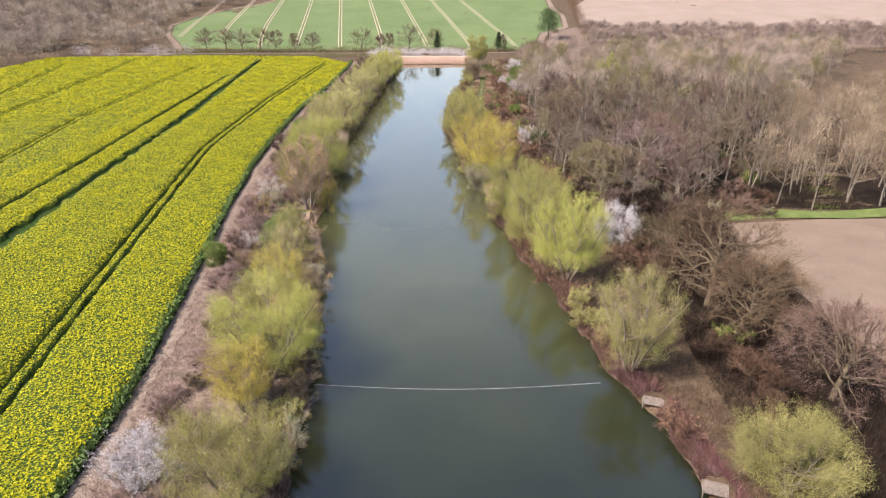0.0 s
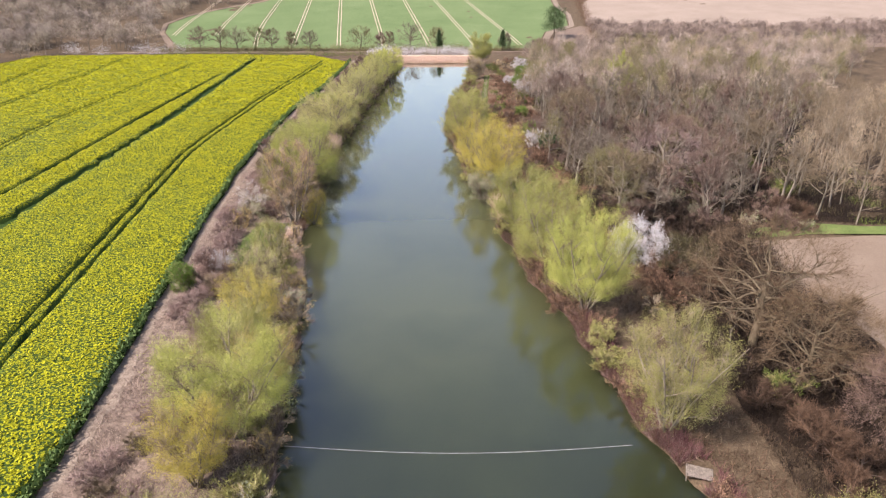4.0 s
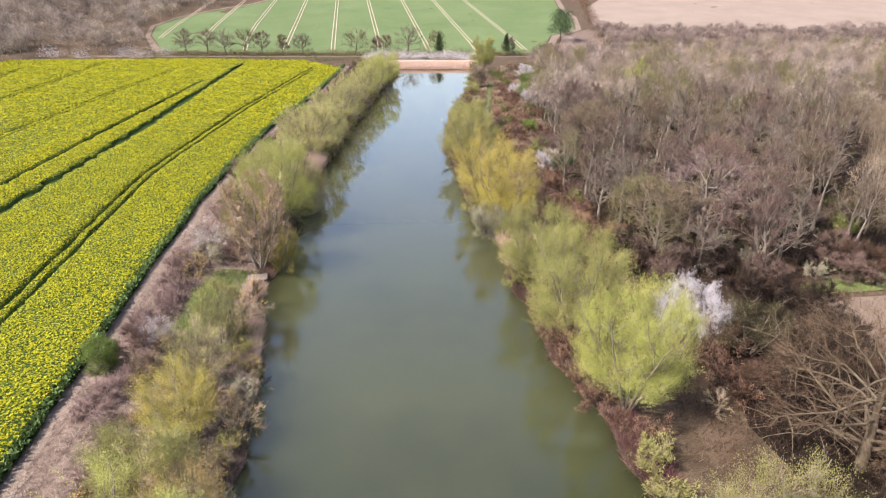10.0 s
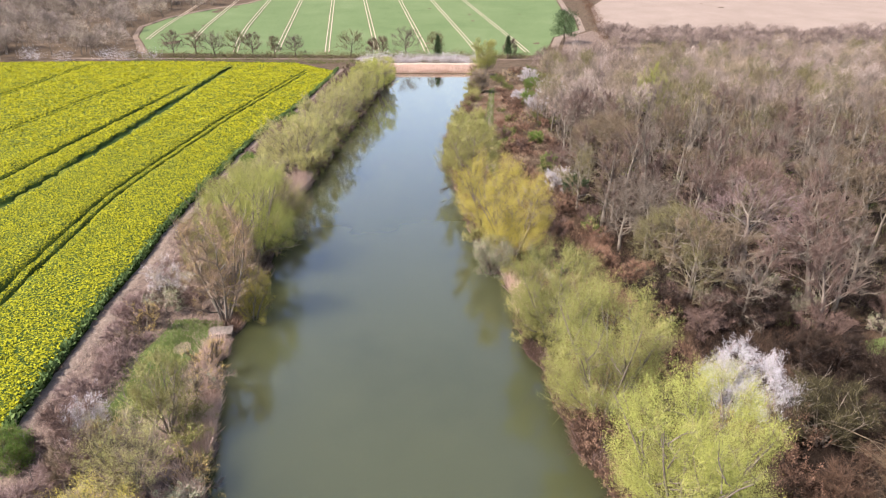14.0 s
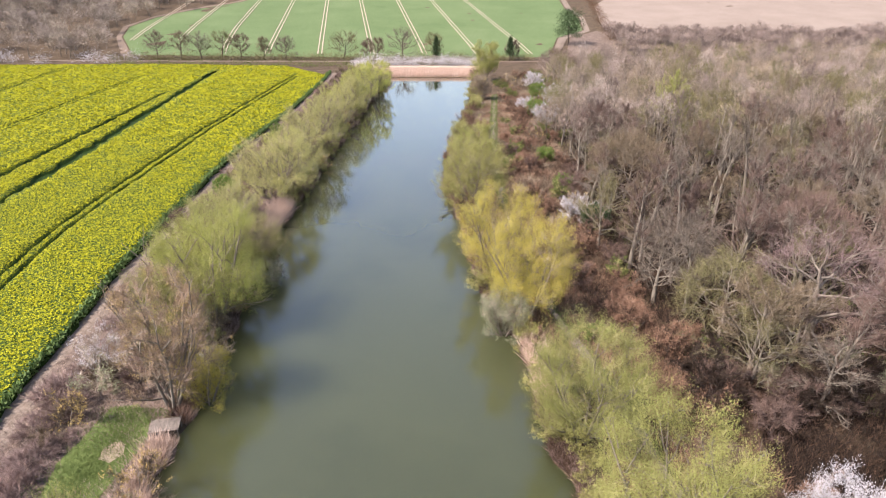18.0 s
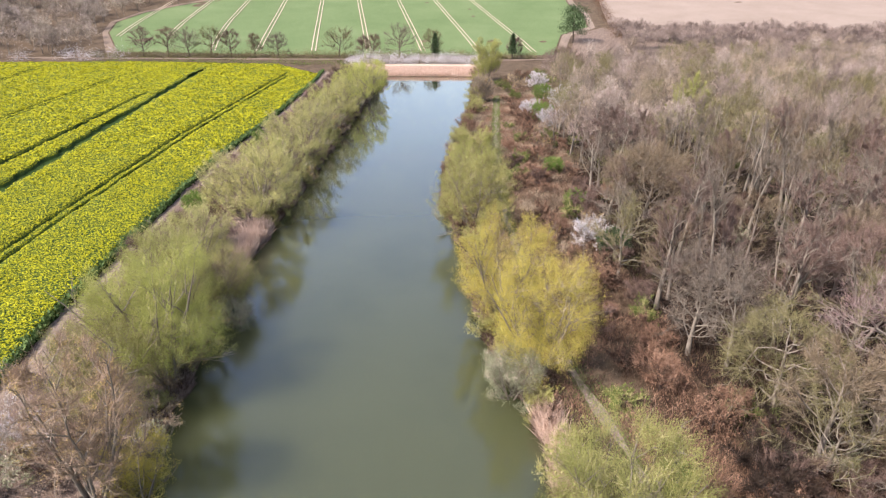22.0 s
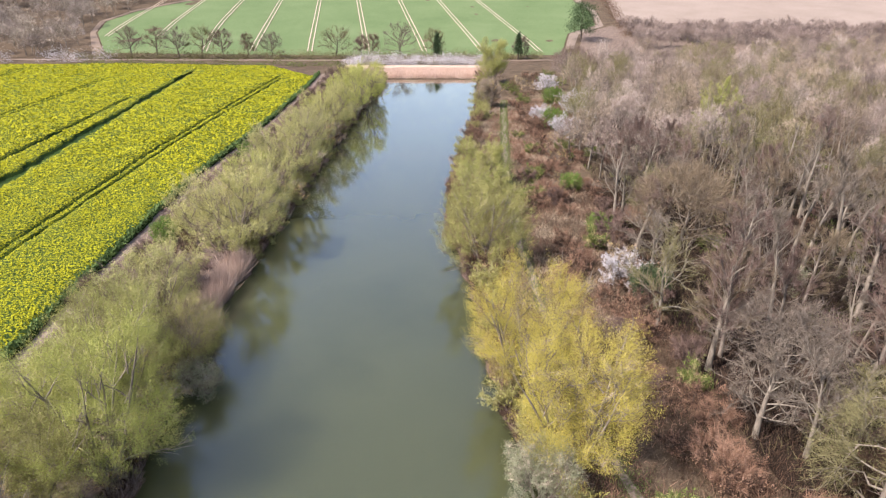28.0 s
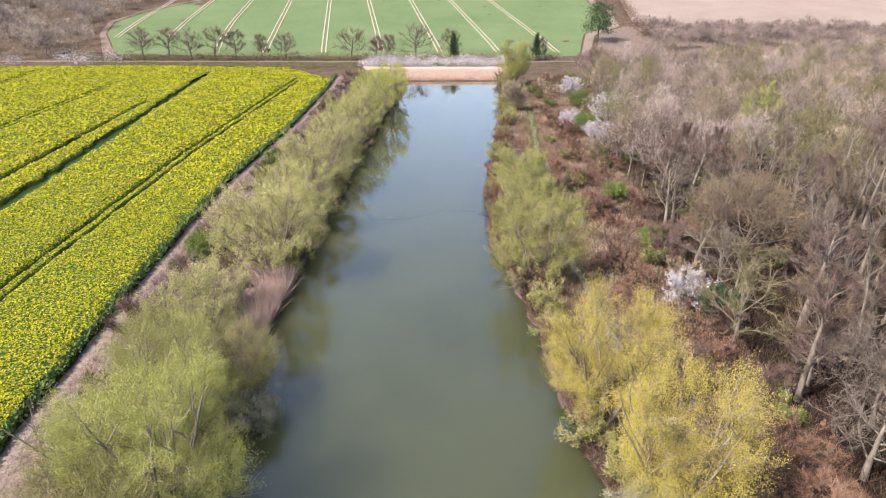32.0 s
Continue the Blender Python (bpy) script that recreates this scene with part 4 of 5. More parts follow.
# name, kind, x, y, height, spread, leaf, leaves, twig, label
BANK = [
    ("willow", "willow", -19.6, 44.4, 9.5, 4.7, "olive", 7000, "mossy", "multi-stemmed willow in fresh green leaf on the bank"),
    ("willow", "willow", -21.8, 57.2, 8.8, 2.8, "yellow", 4200, "tan", "slender yellow willow just coming into leaf"),
    ("willow", "willow", -20.6, 64.0, 13.1, 5.4, "green", 9000, "mossy", "large spreading green willow over the water"),
    ("willow", "willow", -19.5, 72.0, 7.0, 2.8, "orange", 2600, "tan", "small orange-leaved sallow by the water"),
    ("willow", "willow", -24.0, 84.0, 7.6, 3.1, "yellow", 3000, "mossy", "yellowish willow bush on the bank"),
    ("willow", "willow", -23.0, 75.0, 8.4, 3.5, "lime", 5200, "mossy", "pale green willow bush on the bank"),
    ("willow", "willow", -25.6, 92.5, 7.6, 2.9, "khaki", 2000, "tan", "thin olive sallow among dead reeds"),
    ("willow", "willow", -25.6, 100.6, 8.6, 2.4, "lime", 1300, "mossy", "slender light green willow"),
    ("bare_tree", "bare", -26.9, 122.4, 15.5, 4.7, "orange", 2400, "fawn", "tall leafless tan willow behind a fishing platform"),
    ("sallow", "shrub", -23.9, 124.0, 8.2, 2.8, "yellow", 3600, "tan", "yellow-leaved sallow leaning over the water"),
    ("willow", "willow", -27.6, 139.0, 15.5, 6.2, "green", 10500, "mossy", "large yellow-green willow over the lake"),
    ("willow", "willow", -30.5, 149.0, 12.5, 5.0, "lime", 7000, "mossy", "yellowish green willow on the bank"),
    ("sallow", "shrub", -24.8, 152.4, 5.0, 2.6, "sage", 2200, "twig", "grey-green sallow leaning over the water"),
    ("willow", "willow", -27.2, 156.5, 8.0, 3.6, "olive", 4200, "tan", "olive sallow hanging over the water"),
    ("willow", "willow", -33.2, 162.0, 10.0, 4.4, "khaki", 5200, "tan", "pale olive willow on the bank"),
    ("willow", "willow", -30.6, 184.0, 14.0, 7.0, "khaki", 10500, "tan", "broad pale olive willow on the bank"),
    ("willow", "willow", -30.0, 201.0, 11.0, 5.0, "khaki", 6000, "tan", "olive brown willow on the bank"),
    ("willow", "willow", -29.4, 219.0, 13.5, 6.4, "khaki", 8500, "tan", "broad olive willow on the bank"),
    ("willow", "willow", -29.0, 238.0, 11.0, 5.0, "khaki", 5600, "tan", "rounded olive willow on the bank"),
    ("willow", "willow", -28.0, 257.0, 12.2, 6.2, "khaki", 6500, "mossy", "rounded olive willow on the bank"),
    ("willow", "willow", -25.5, 276.0, 12.6, 5.6, "green", 6000, "mossy", "rounded green willow on the bank"),
    ("willow", "willow", -22.8, 293.0, 13.6, 6.0, "green", 6000, "mossy", "rounded green willow on the bank"),
    ("willow", "willow", -23.0, 311.0, 11.0, 5.0, "khaki", 4500, "mossy", "olive willow near the lake's end"),
    ("willow", "willow", -31.0, 134.0, 10.3, 4.3, "olive", 7000, "mossy", "pale olive willow beside the field path"),
    ("willow", "willow", -32.6, 145.0, 9.5, 4.1, "green", 6500, "mossy", "yellow-green willow beside the field path"),
    ("willow", "willow", -34.4, 155.5, 7.7, 3.4, "olive", 4600, "mossy", "rounded olive willow beside the field path"),
    ("willow", "willow", -34.8, 171.0, 7.7, 3.6, "khaki", 4600, "tan", "rounded olive willow beside the field path"),
    ("willow", "willow", -35.4, 193.0, 8.2, 4.0, "khaki", 4800, "tan", "pale olive willow beside the field path"),
    ("willow", "willow", -35.0, 209.0, 7.7, 3.8, "green", 4600, "tan", "yellow-green willow beside the field path"),
    ("willow", "willow", -35.4, 228.0, 7.7, 4.0, "khaki", 4400, "tan", "pale olive willow beside the field path"),
    ("willow", "willow", -33.4, 247.0, 8.2, 4.1, "khaki", 4400, "mossy", "rounded olive willow beside the field path"),
    ("willow", "willow", -31.4, 266.0, 8.2, 4.1, "green", 4400, "mossy", "rounded green willow beside the field path"),
    ("willow", "willow", -29.4, 285.0, 8.2, 4.1, "khaki", 4200, "mossy", "rounded olive willow beside the field path"),
    ("willow", "willow", -29.0, 303.0, 10.0, 4.8, "green", 4200, "mossy", "rounded green willow near the lake's end"),
    ("willow", "willow", 32.4, 45.0, 7.4, 4.6, "olive", 6500, "mossy", "broad olive green sallow on the bank"),
    ("willow", "willow", 22.9, 64.8, 13.0, 4.5, "olive", 6500, "tan", "airy olive willow with pale twigs over the water"),
    ("willow", "willow", 19.6, 88.8, 14.4, 5.1, "green", 11000, "mossy", "large dense green willow on the bank"),
    ("willow", "willow", 16.6, 102.0, 14.4, 5.2, "lime", 9500, "mossy", "tall lime green willow on the bank"),
    ("willow", "willow", 14.2, 117.0, 12.0, 4.9, "lime", 8500, "mossy", "pale yellow-green willow on the bank"),
    ("willow", "willow", 11.8, 140.5, 14.0, 4.9, "yellow", 8500, "tan", "golden yellow willow on the bank"),
    ("willow", "willow", 8.9, 151.5, 14.2, 5.0, "yellow", 8500, "tan", "tall golden yellow willow on the bank"),
    ("sallow", "shrub", 8.5, 137.6, 6.6, 3.2, "sage", 4200, "twig", "grey-green sallow bush at the water's edge"),
    ("willow", "willow", 6.4, 181.0, 12.6, 6.0, "olive", 9000, "mossy", "rounded olive green willow on the bank"),
    ("willow", "willow", 6.6, 199.0, 9.5, 4.6, "lime", 5600, "mossy", "pale green willow on the bank"),
    ("willow", "willow", 8.0, 216.0, 8.8, 4.6, "lime", 5600, "mossy", "pale green willow on the bank"),
    ("willow", "willow", 18.4, 330.0, 15.5, 5.0, "lime", 15000, "mossy", "tall pale green willow near the lake's end"),
    ("sallow", "bare", 14.8, 290.0, 9.0, 3.6, "orange", 300, "tan", "bare brown sallow at the water's edge"),
    ("blackthorn", "shrub", -28.3, 45.8, 5.4, 3.2, "white", 3800, "pink", "blackthorn in pale pinkish white blossom"),
    ("hawthorn", "shrub", -37.4, 95.6, 4.2, 1.8, "fresh", 2600, "mossy", "small fresh green bush on the path's edge"),
    ("blackthorn", "shrub", -33.2, 100.2, 3.4, 1.8, "white", 1300, "twig", "small blackthorn in white blossom"),
    ("blackthorn", "shrub", -36.4, 127.5, 5.4, 2.5, "white", 800, "twig", "greyish blackthorn with scattered white blossom"),
    ("hawthorn", "shrub", -42.0, 188.0, 4.0, 2.2, "fresh", 2600, "mossy", "small green bush at the field's edge"),
    ("hawthorn", "shrub", -41.6, 232.0, 4.4, 2.4, "fresh", 2400, "mossy", "small green bush at the field's edge"),
    ("cherry_plum", "shrub", 30.6, 102.4, 6.8, 3.7, "white", 6800, "pink", "cherry plum covered in pinkish white blossom"),
    ("holly", "shrub", 36.4, 98.6, 7.4, 4.2, "dusky", 5200, "mosstwig", "dense dark brownish green bush"),
    ("oak", "oak", 38.4, 80.2, 17.0, 9.6, "brown", 9000, "rust", "large spreading oak with rusty brown buds"),
    ("oak", "oak", 40.2, 71.0, 12.5, 6.4, "brown", 5000, "rust", "smaller rusty-twigged oak beside the large one"),
    ("oak", "oak", 44.2, 58.6, 12.0, 7.0, "brown", 2000, "rosetwig", "gnarled half-bare oak at the field's edge"),
    ("holly", "shrub", 26.9, 170.2, 4.6, 2.6, "evergreen", 3600, "twig", "dark evergreen bush in the scrub"),
    ("blackthorn", "shrub", 24.8, 174.5, 4.6, 2.4, "white", 1700, "twig", "blackthorn with thin white blossom"),
    ("blackthorn", "shrub", 38.0, 274.0, 7.5, 4.4, "white", 7500, "twig", "blackthorn in full white blossom"),
    ("blackthorn", "shrub", 31.2, 254.0, 5.0, 3.2, "white", 4500, "twig", "blackthorn in white blossom"),
    ("blackthorn", "shrub", 27.1, 270.0, 4.0, 2.4, "white", 3000, "twig", "blackthorn in white blossom"),
    ("blackthorn", "shrub", 36.0, 318.0, 5.0, 3.4, "white", 3400, "twig", "blackthorn in white blossom"),
    ("hawthorn", "shrub", 34.5, 295.0, 5.0, 3.4, "fresh", 3600, "mossy", "bright green hawthorn in the scrub"),
    ("hawthorn", "shrub", 25.8, 193.0, 3.0, 2.0, "fresh", 2000, "mossy", "small green bush in the scrub"),
    ("hawthorn", "shrub", 24.9, 213.0, 3.4, 2.2, "fresh", 2200, "mossy", "small green bush in the scrub"),
    ("hawthorn", "shrub", 29.5, 262.0, 5.5, 3.4, "fresh", 3800, "mossy", "bright green hawthorn in the scrub"),
]
for k, (nm, kind, x, y, h, r, leaf, count, tw, label) in enumerate(BANK):
    size = {"willow": 0.125, "bare": 0.15, "shrub": 0.15, "oak": 0.15}[kind] * (1.45 if y > 195 else 1.3 if y > 160 else 0.74)
    count = int(count * {"willow": 7.2, "bare": 2.4, "shrub": 4.0, "oak": 0.6}[kind] / (1.9 if y > 195 else 1.6 if y > 160 else 0.64))
    wood = M_PALEBARK if kind == "bare" else M_OAKBARK if kind == "oak" else M_BARK
    grow = 1.2 if kind == "willow" else 1.06
    kw = dict(KINDS[kind], dome=0.0) if leaf == "white" else KINDS[kind]
    ms = plant_meshes(100 + k, h * (1.05 if kind == "willow" else 1.0), r * grow, leaf, count, size, wood=wood, twig_mat=tw, **kw)
    plant(nm, x, y, ms, label, "tree" if kind != "shrub" else "bush")

# low bushes between the trees
BUSH = dict(stems=1, limbs=9, subs=2, up=0.45, clear=0.03, twigs=900, twig_len=0.7, twig_wide=0.04, shoot=0.5, spread=0.3, bend=0.25)
BUSHES = [
    (plant_meshes(220, 3.2, 2.0, "orange", 700, 0.18, wood=M_BARK, twig_mat="tan", **BUSH), "low brownish sallow bush in the scrub"),
    (plant_meshes(221, 2.6, 1.9, "olive", 1500, 0.22, wood=M_BARK, twig_mat="mossy", **BUSH), "low olive sallow bush in the scrub"),
    (plant_meshes(222, 2.4, 2.0, "red", 1500, 0.16, wood=M_DARKBARK, twig_mat="bramble", **BUSH), "reddish brown bramble bush"),
    (plant_meshes(223, 3.4, 2.2, "orange", 250, 0.18, wood=M_BARK, twig_mat="tan", **BUSH), "bare tan bush in the scrub"),
    (plant_meshes(224, 3.0, 2.0, "sage", 800, 0.22, wood=M_BARK, twig_mat="twig", **BUSH), "bare greyish bush in the scrub"),
    (plant_meshes(225, 2.2, 1.7, "ivy", 1500, 0.24, wood=M_BARK, twig_mat="mossy", **BUSH), "small green bush in the scrub"),
]
THICKET = dict(stems=1, limbs=12, subs=4, up=0.55, clear=0.03, twigs=2400, twig_len=0.8, twig_wide=0.036, bend=0.25, dome=0.95)
THICKETS = [
    (plant_meshes(230, 4.6, 3.0, "red", 0, 0.2, wood=M_DARKBARK, twig_mat="shadetwig", **THICKET), "bare brown thorn thicket, darkened with painted shade"),
    (plant_meshes(231, 4.0, 2.8, "red", 0, 0.2, wood=M_DARKBARK, twig_mat="rosetwig", **THICKET), "bare pinkish brown thorn thicket"),
    (plant_meshes(232, 3.4, 2.6, "red", 0, 0.2, wood=M_DARKBARK, twig_mat="bramble", **THICKET), "reddish brown bramble thicket"),
    (plant_meshes(233, 1.7, 1.9, "red", 0, 0.2, wood=M_BARK, twig_mat="plum", **dict(THICKET, twigs=1500)), "low purplish brown bramble mound"),
    (plant_meshes(234, 2.3, 1.7, "red", 0, 0.2, wood=M_BARK, twig_mat="fawntwig", **dict(THICKET, twigs=1500)), "low bare tan thorn bush"),
    (plant_meshes(235, 2.6, 2.2, "red", 0, 0.2, wood=M_DARKBARK, twig_mat="red", **dict(THICKET, twigs=2400)), "rusty brown bramble thicket"),
]
PLATFORMS = [(-26.4, 119.0), (24.1, 58.9), (25.9, 45.6)]
brng = random.Random(9)


def bush_line(y0, y1, gap, x_of, picks):
    y = y0
    while y < y1:
        x = x_of(y)
        if abs(x - float(along(BANK_PATH, y))) < 2.0 or math.hypot(x - 38.4, y - 80) < 6 or (-34.6 < x < -26 and 103 < y < 123) or min(math.hypot(x - a, y - b - 1.5) for a, b in PLATFORMS) < 4.5:
            y += gap * 0.5
            continue
        pick = brng.choice(picks)
        ms, label = BUSHES[pick]
        nm = ("sallow_bush", "sallow_bush", "bramble_bush", "bare_bush", "bare_bush", "green_bush", "thorn_bush", "thorn_bush", "bramble_thicket", "bramble_mound", "thorn_bush", "bramble_thicket")[pick]
        e = plant(nm, x, y, ms, label, "bush", "bushes in the scrub", brng.uniform(0, 360))
        s = brng.uniform(0.7, 1.25)
        e.scale = (s, s, s * brng.uniform(0.8, 1.2))
        y += gap * brng.uniform(0.6, 1.4)


bush_line(46, 160, 2.7, lambda y: float(along(SHORE_L, y)) - brng.uniform(0.4, 2.4), (0, 1, 1, 3, 4))
bush_line(184, 345, 2.7, lambda y: float(along(SHORE_L, y)) - brng.uniform(0.4, 2.4), (0, 1, 1, 3, 4))
bush_line(70, 345, 7.5, lambda y: float(along(SHORE_L, y)) - brng.uniform(5, 12), (0, 2, 2, 3, 4))
bush_line(48, 345, 3.2, lambda y: float(along(SHORE_R, y)) + brng.uniform(0.5, 2.6), (1, 1, 2, 2))
bush_line(88, 345, 2.4, lambda y: brng.uniform(float(along(SHORE_R, y)) + 6, float(along(WOOD_EDGE, y)) + 1), (2, 2, 2, 2, 3, 5))
BUSHES += THICKETS
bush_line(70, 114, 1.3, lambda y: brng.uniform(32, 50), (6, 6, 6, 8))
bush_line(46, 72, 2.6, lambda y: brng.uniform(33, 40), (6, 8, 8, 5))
bush_line(100, 240, 3.5, lambda y: brng.uniform(float(along(SHORE_R, y)) + 8, float(along(WOOD_EDGE, y)) + 4), (7, 11, 11, 11))
bush_line(125, 260, 1.8, lambda y: float(along(WOOD_EDGE, y)) + brng.uniform(2, 45), (6, 7, 8, 5, 4))

bush_line(44, 102, 2.8, lambda y: brng.uniform(float(along(FIELD_EDGE, y)) + 3.6, float(along(SHORE_L, y)) - 2.5), (7, 9, 9, 10))
bush_line(44, 345, 2.8, lambda y: float(along(FIELD_EDGE, y)) + brng.uniform(2.4, 8.0), (9, 9, 10))
bush_line(102, 125, 2.2, lambda y: float(along(FIELD_EDGE, y)) + brng.uniform(3.4, 5.5), (7, 9, 9, 10))
bush_line(125, 345, 3.0, lambda y: brng.uniform(float(along(FIELD_EDGE, y)) + 3.6, float(along(SHORE_L, y)) - 2.5), (7, 9, 9, 10))
bush_line(117, 126, 0.28, lambda y: brng.uniform(27, 70), (6, 6, 7, 8, 4))

# ---- the wood ----
WOODS = []
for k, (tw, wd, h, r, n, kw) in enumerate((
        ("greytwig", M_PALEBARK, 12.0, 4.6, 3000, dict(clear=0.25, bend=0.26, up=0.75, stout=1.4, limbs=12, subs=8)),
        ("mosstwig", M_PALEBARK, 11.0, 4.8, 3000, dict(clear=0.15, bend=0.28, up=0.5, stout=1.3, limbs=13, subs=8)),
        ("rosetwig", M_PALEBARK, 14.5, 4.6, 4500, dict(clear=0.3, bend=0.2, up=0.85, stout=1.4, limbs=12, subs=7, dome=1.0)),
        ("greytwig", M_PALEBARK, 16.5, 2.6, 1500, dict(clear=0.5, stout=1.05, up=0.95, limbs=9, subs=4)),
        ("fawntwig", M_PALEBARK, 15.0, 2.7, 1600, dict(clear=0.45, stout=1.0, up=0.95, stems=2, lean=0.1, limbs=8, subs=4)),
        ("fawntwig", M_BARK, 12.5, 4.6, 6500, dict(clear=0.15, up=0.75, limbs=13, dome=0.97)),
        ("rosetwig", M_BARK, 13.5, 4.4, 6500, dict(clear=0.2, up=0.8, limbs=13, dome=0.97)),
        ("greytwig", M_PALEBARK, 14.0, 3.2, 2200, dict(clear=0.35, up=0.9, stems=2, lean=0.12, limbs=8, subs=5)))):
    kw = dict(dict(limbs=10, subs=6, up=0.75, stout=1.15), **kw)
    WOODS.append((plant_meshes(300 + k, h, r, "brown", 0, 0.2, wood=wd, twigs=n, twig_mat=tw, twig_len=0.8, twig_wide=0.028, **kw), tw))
TW_WORDS = {"greytwig": "leafless woodland tree with grey twigs", "rosetwig": "leafless woodland tree with pinkish twigs", "fawntwig": "leafless woodland tree with tan twigs", "mosstwig": "leafless woodland tree with mossy olive twigs"}
# the trees of the wood that stand out
SIGNAL = [
    ("oak", 43.0, 132.0, 15.6, 7.6, "mauve", 4500, dict(rim=3500, clear=0.12, bend=0.3, up=0.45, stout=2.1, limbs=16, subs=9), "spreading leafless oak with pinkish twigs"),
    ("oak", 34.2, 134.4, 10.8, 6.6, "mosstwig", 6000, dict(rim=6000, clear=0.08, bend=0.34, up=0.15, stout=1.5, limbs=17, subs=10), "low spreading oak with mossy green limbs"),
    ("oak", 33.4, 150.2, 11.0, 7.2, "greytwig", 8000, dict(rim=6000, clear=0.06, bend=0.38, up=0.12, stout=1.2, limbs=16, subs=9), "gnarled grey oak with pale crooked limbs"),
    ("dead_tree", 38.4, 120.6, 9.2, 3.7, "greytwig", 1500, dict(clear=0.1, bend=0.36, up=0.5, stout=1.3, limbs=14, subs=8), "small dead tree with bleached grey limbs"),
    ("oak", 36.2, 186.0, 13.6, 7.6, "fawntwig", 8000, dict(rim=14000, clear=0.1, bend=0.2, up=0.5, stout=1.2, limbs=18, subs=8, dome=1.0), "broad round-crowned tree with dense tan twigs"),
    ("dead_tree", 56.4, 191.0, 16.8, 2.2, "greytwig", 500, dict(clear=0.55, bend=0.3, up=0.6, stout=1.2, limbs=7, subs=3), "tall dead tree with a bare pale trunk"),
    ("dead_tree", 29.7, 199.0, 12.4, 3.8, "greytwig", 900, dict(clear=0.2, bend=0.22, up=0.9, stout=1.3, limbs=9, subs=4), "dead tree with pale limbs over a rusty base"),
    ("dead_tree", 62.6, 209.0, 14.0, 2.4, "greytwig", 500, dict(clear=0.5, bend=0.3, up=0.6, stout=1.1, limbs=7, subs=3), "tall dead tree with a bare pale trunk"),
    ("oak", 49.2, 340.0, 11.6, 8.6, "rosetwig", 4000, dict(rim=6000, clear=0.1, bend=0.2, up=0.5, stout=1.2, limbs=16, subs=8, dome=1.0), "broad round-crowned tree with tan twigs"),
    ("oak", 52.0, 150.0, 13.6, 6.6, "rosetwig", 5000, dict(rim=8000, clear=0.1, bend=0.2, up=0.55, stout=1.2, limbs=16, subs=8, dome=1.0), "round-crowned tree with dense rosy twigs"),
]
for k, (nm, x, y, h, r, tw, n, kw, label) in enumerate(SIGNAL):
    plant(nm, x, y, plant_meshes(700 + k, h, r, "brown", 0, 0.2, wood=M_PALEBARK if nm == "dead_tree" else M_BARK, twigs=n, twig_mat=tw, twig_len=0.8, twig_wide=0.035, single=True, **kw), label, "tree")
plant("willow", 60.9, 236.0, plant_meshes(720, 17.0, 5.2, "lime", 12000, 0.3, wood=M_BARK, twig_mat="mossy", **KINDS["willow"]), "pale yellow-green tree rising from the bare wood", "tree")
wrng = random.Random(5)


def wood_points(y0, y1, gap, right):
    out = []
    y = y0
    while y < y1:
        x = float(along(WOOD_EDGE, y)) + wrng.uniform(0, gap * 0.7)
        while x < right(y):
            out.append((x + wrng.uniform(-0.35, 0.35) * gap, y + wrng.uniform(-0.4, 0.4) * gap))
            x += gap
        y += gap * 0.9
    return out


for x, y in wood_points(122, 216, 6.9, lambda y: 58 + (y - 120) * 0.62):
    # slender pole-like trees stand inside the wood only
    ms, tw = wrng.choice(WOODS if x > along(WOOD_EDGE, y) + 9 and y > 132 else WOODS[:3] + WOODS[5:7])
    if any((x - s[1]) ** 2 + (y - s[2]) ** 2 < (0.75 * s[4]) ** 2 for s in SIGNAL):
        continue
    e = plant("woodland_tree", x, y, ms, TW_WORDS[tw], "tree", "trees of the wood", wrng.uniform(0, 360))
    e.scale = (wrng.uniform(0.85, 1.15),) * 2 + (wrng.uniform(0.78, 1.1),)


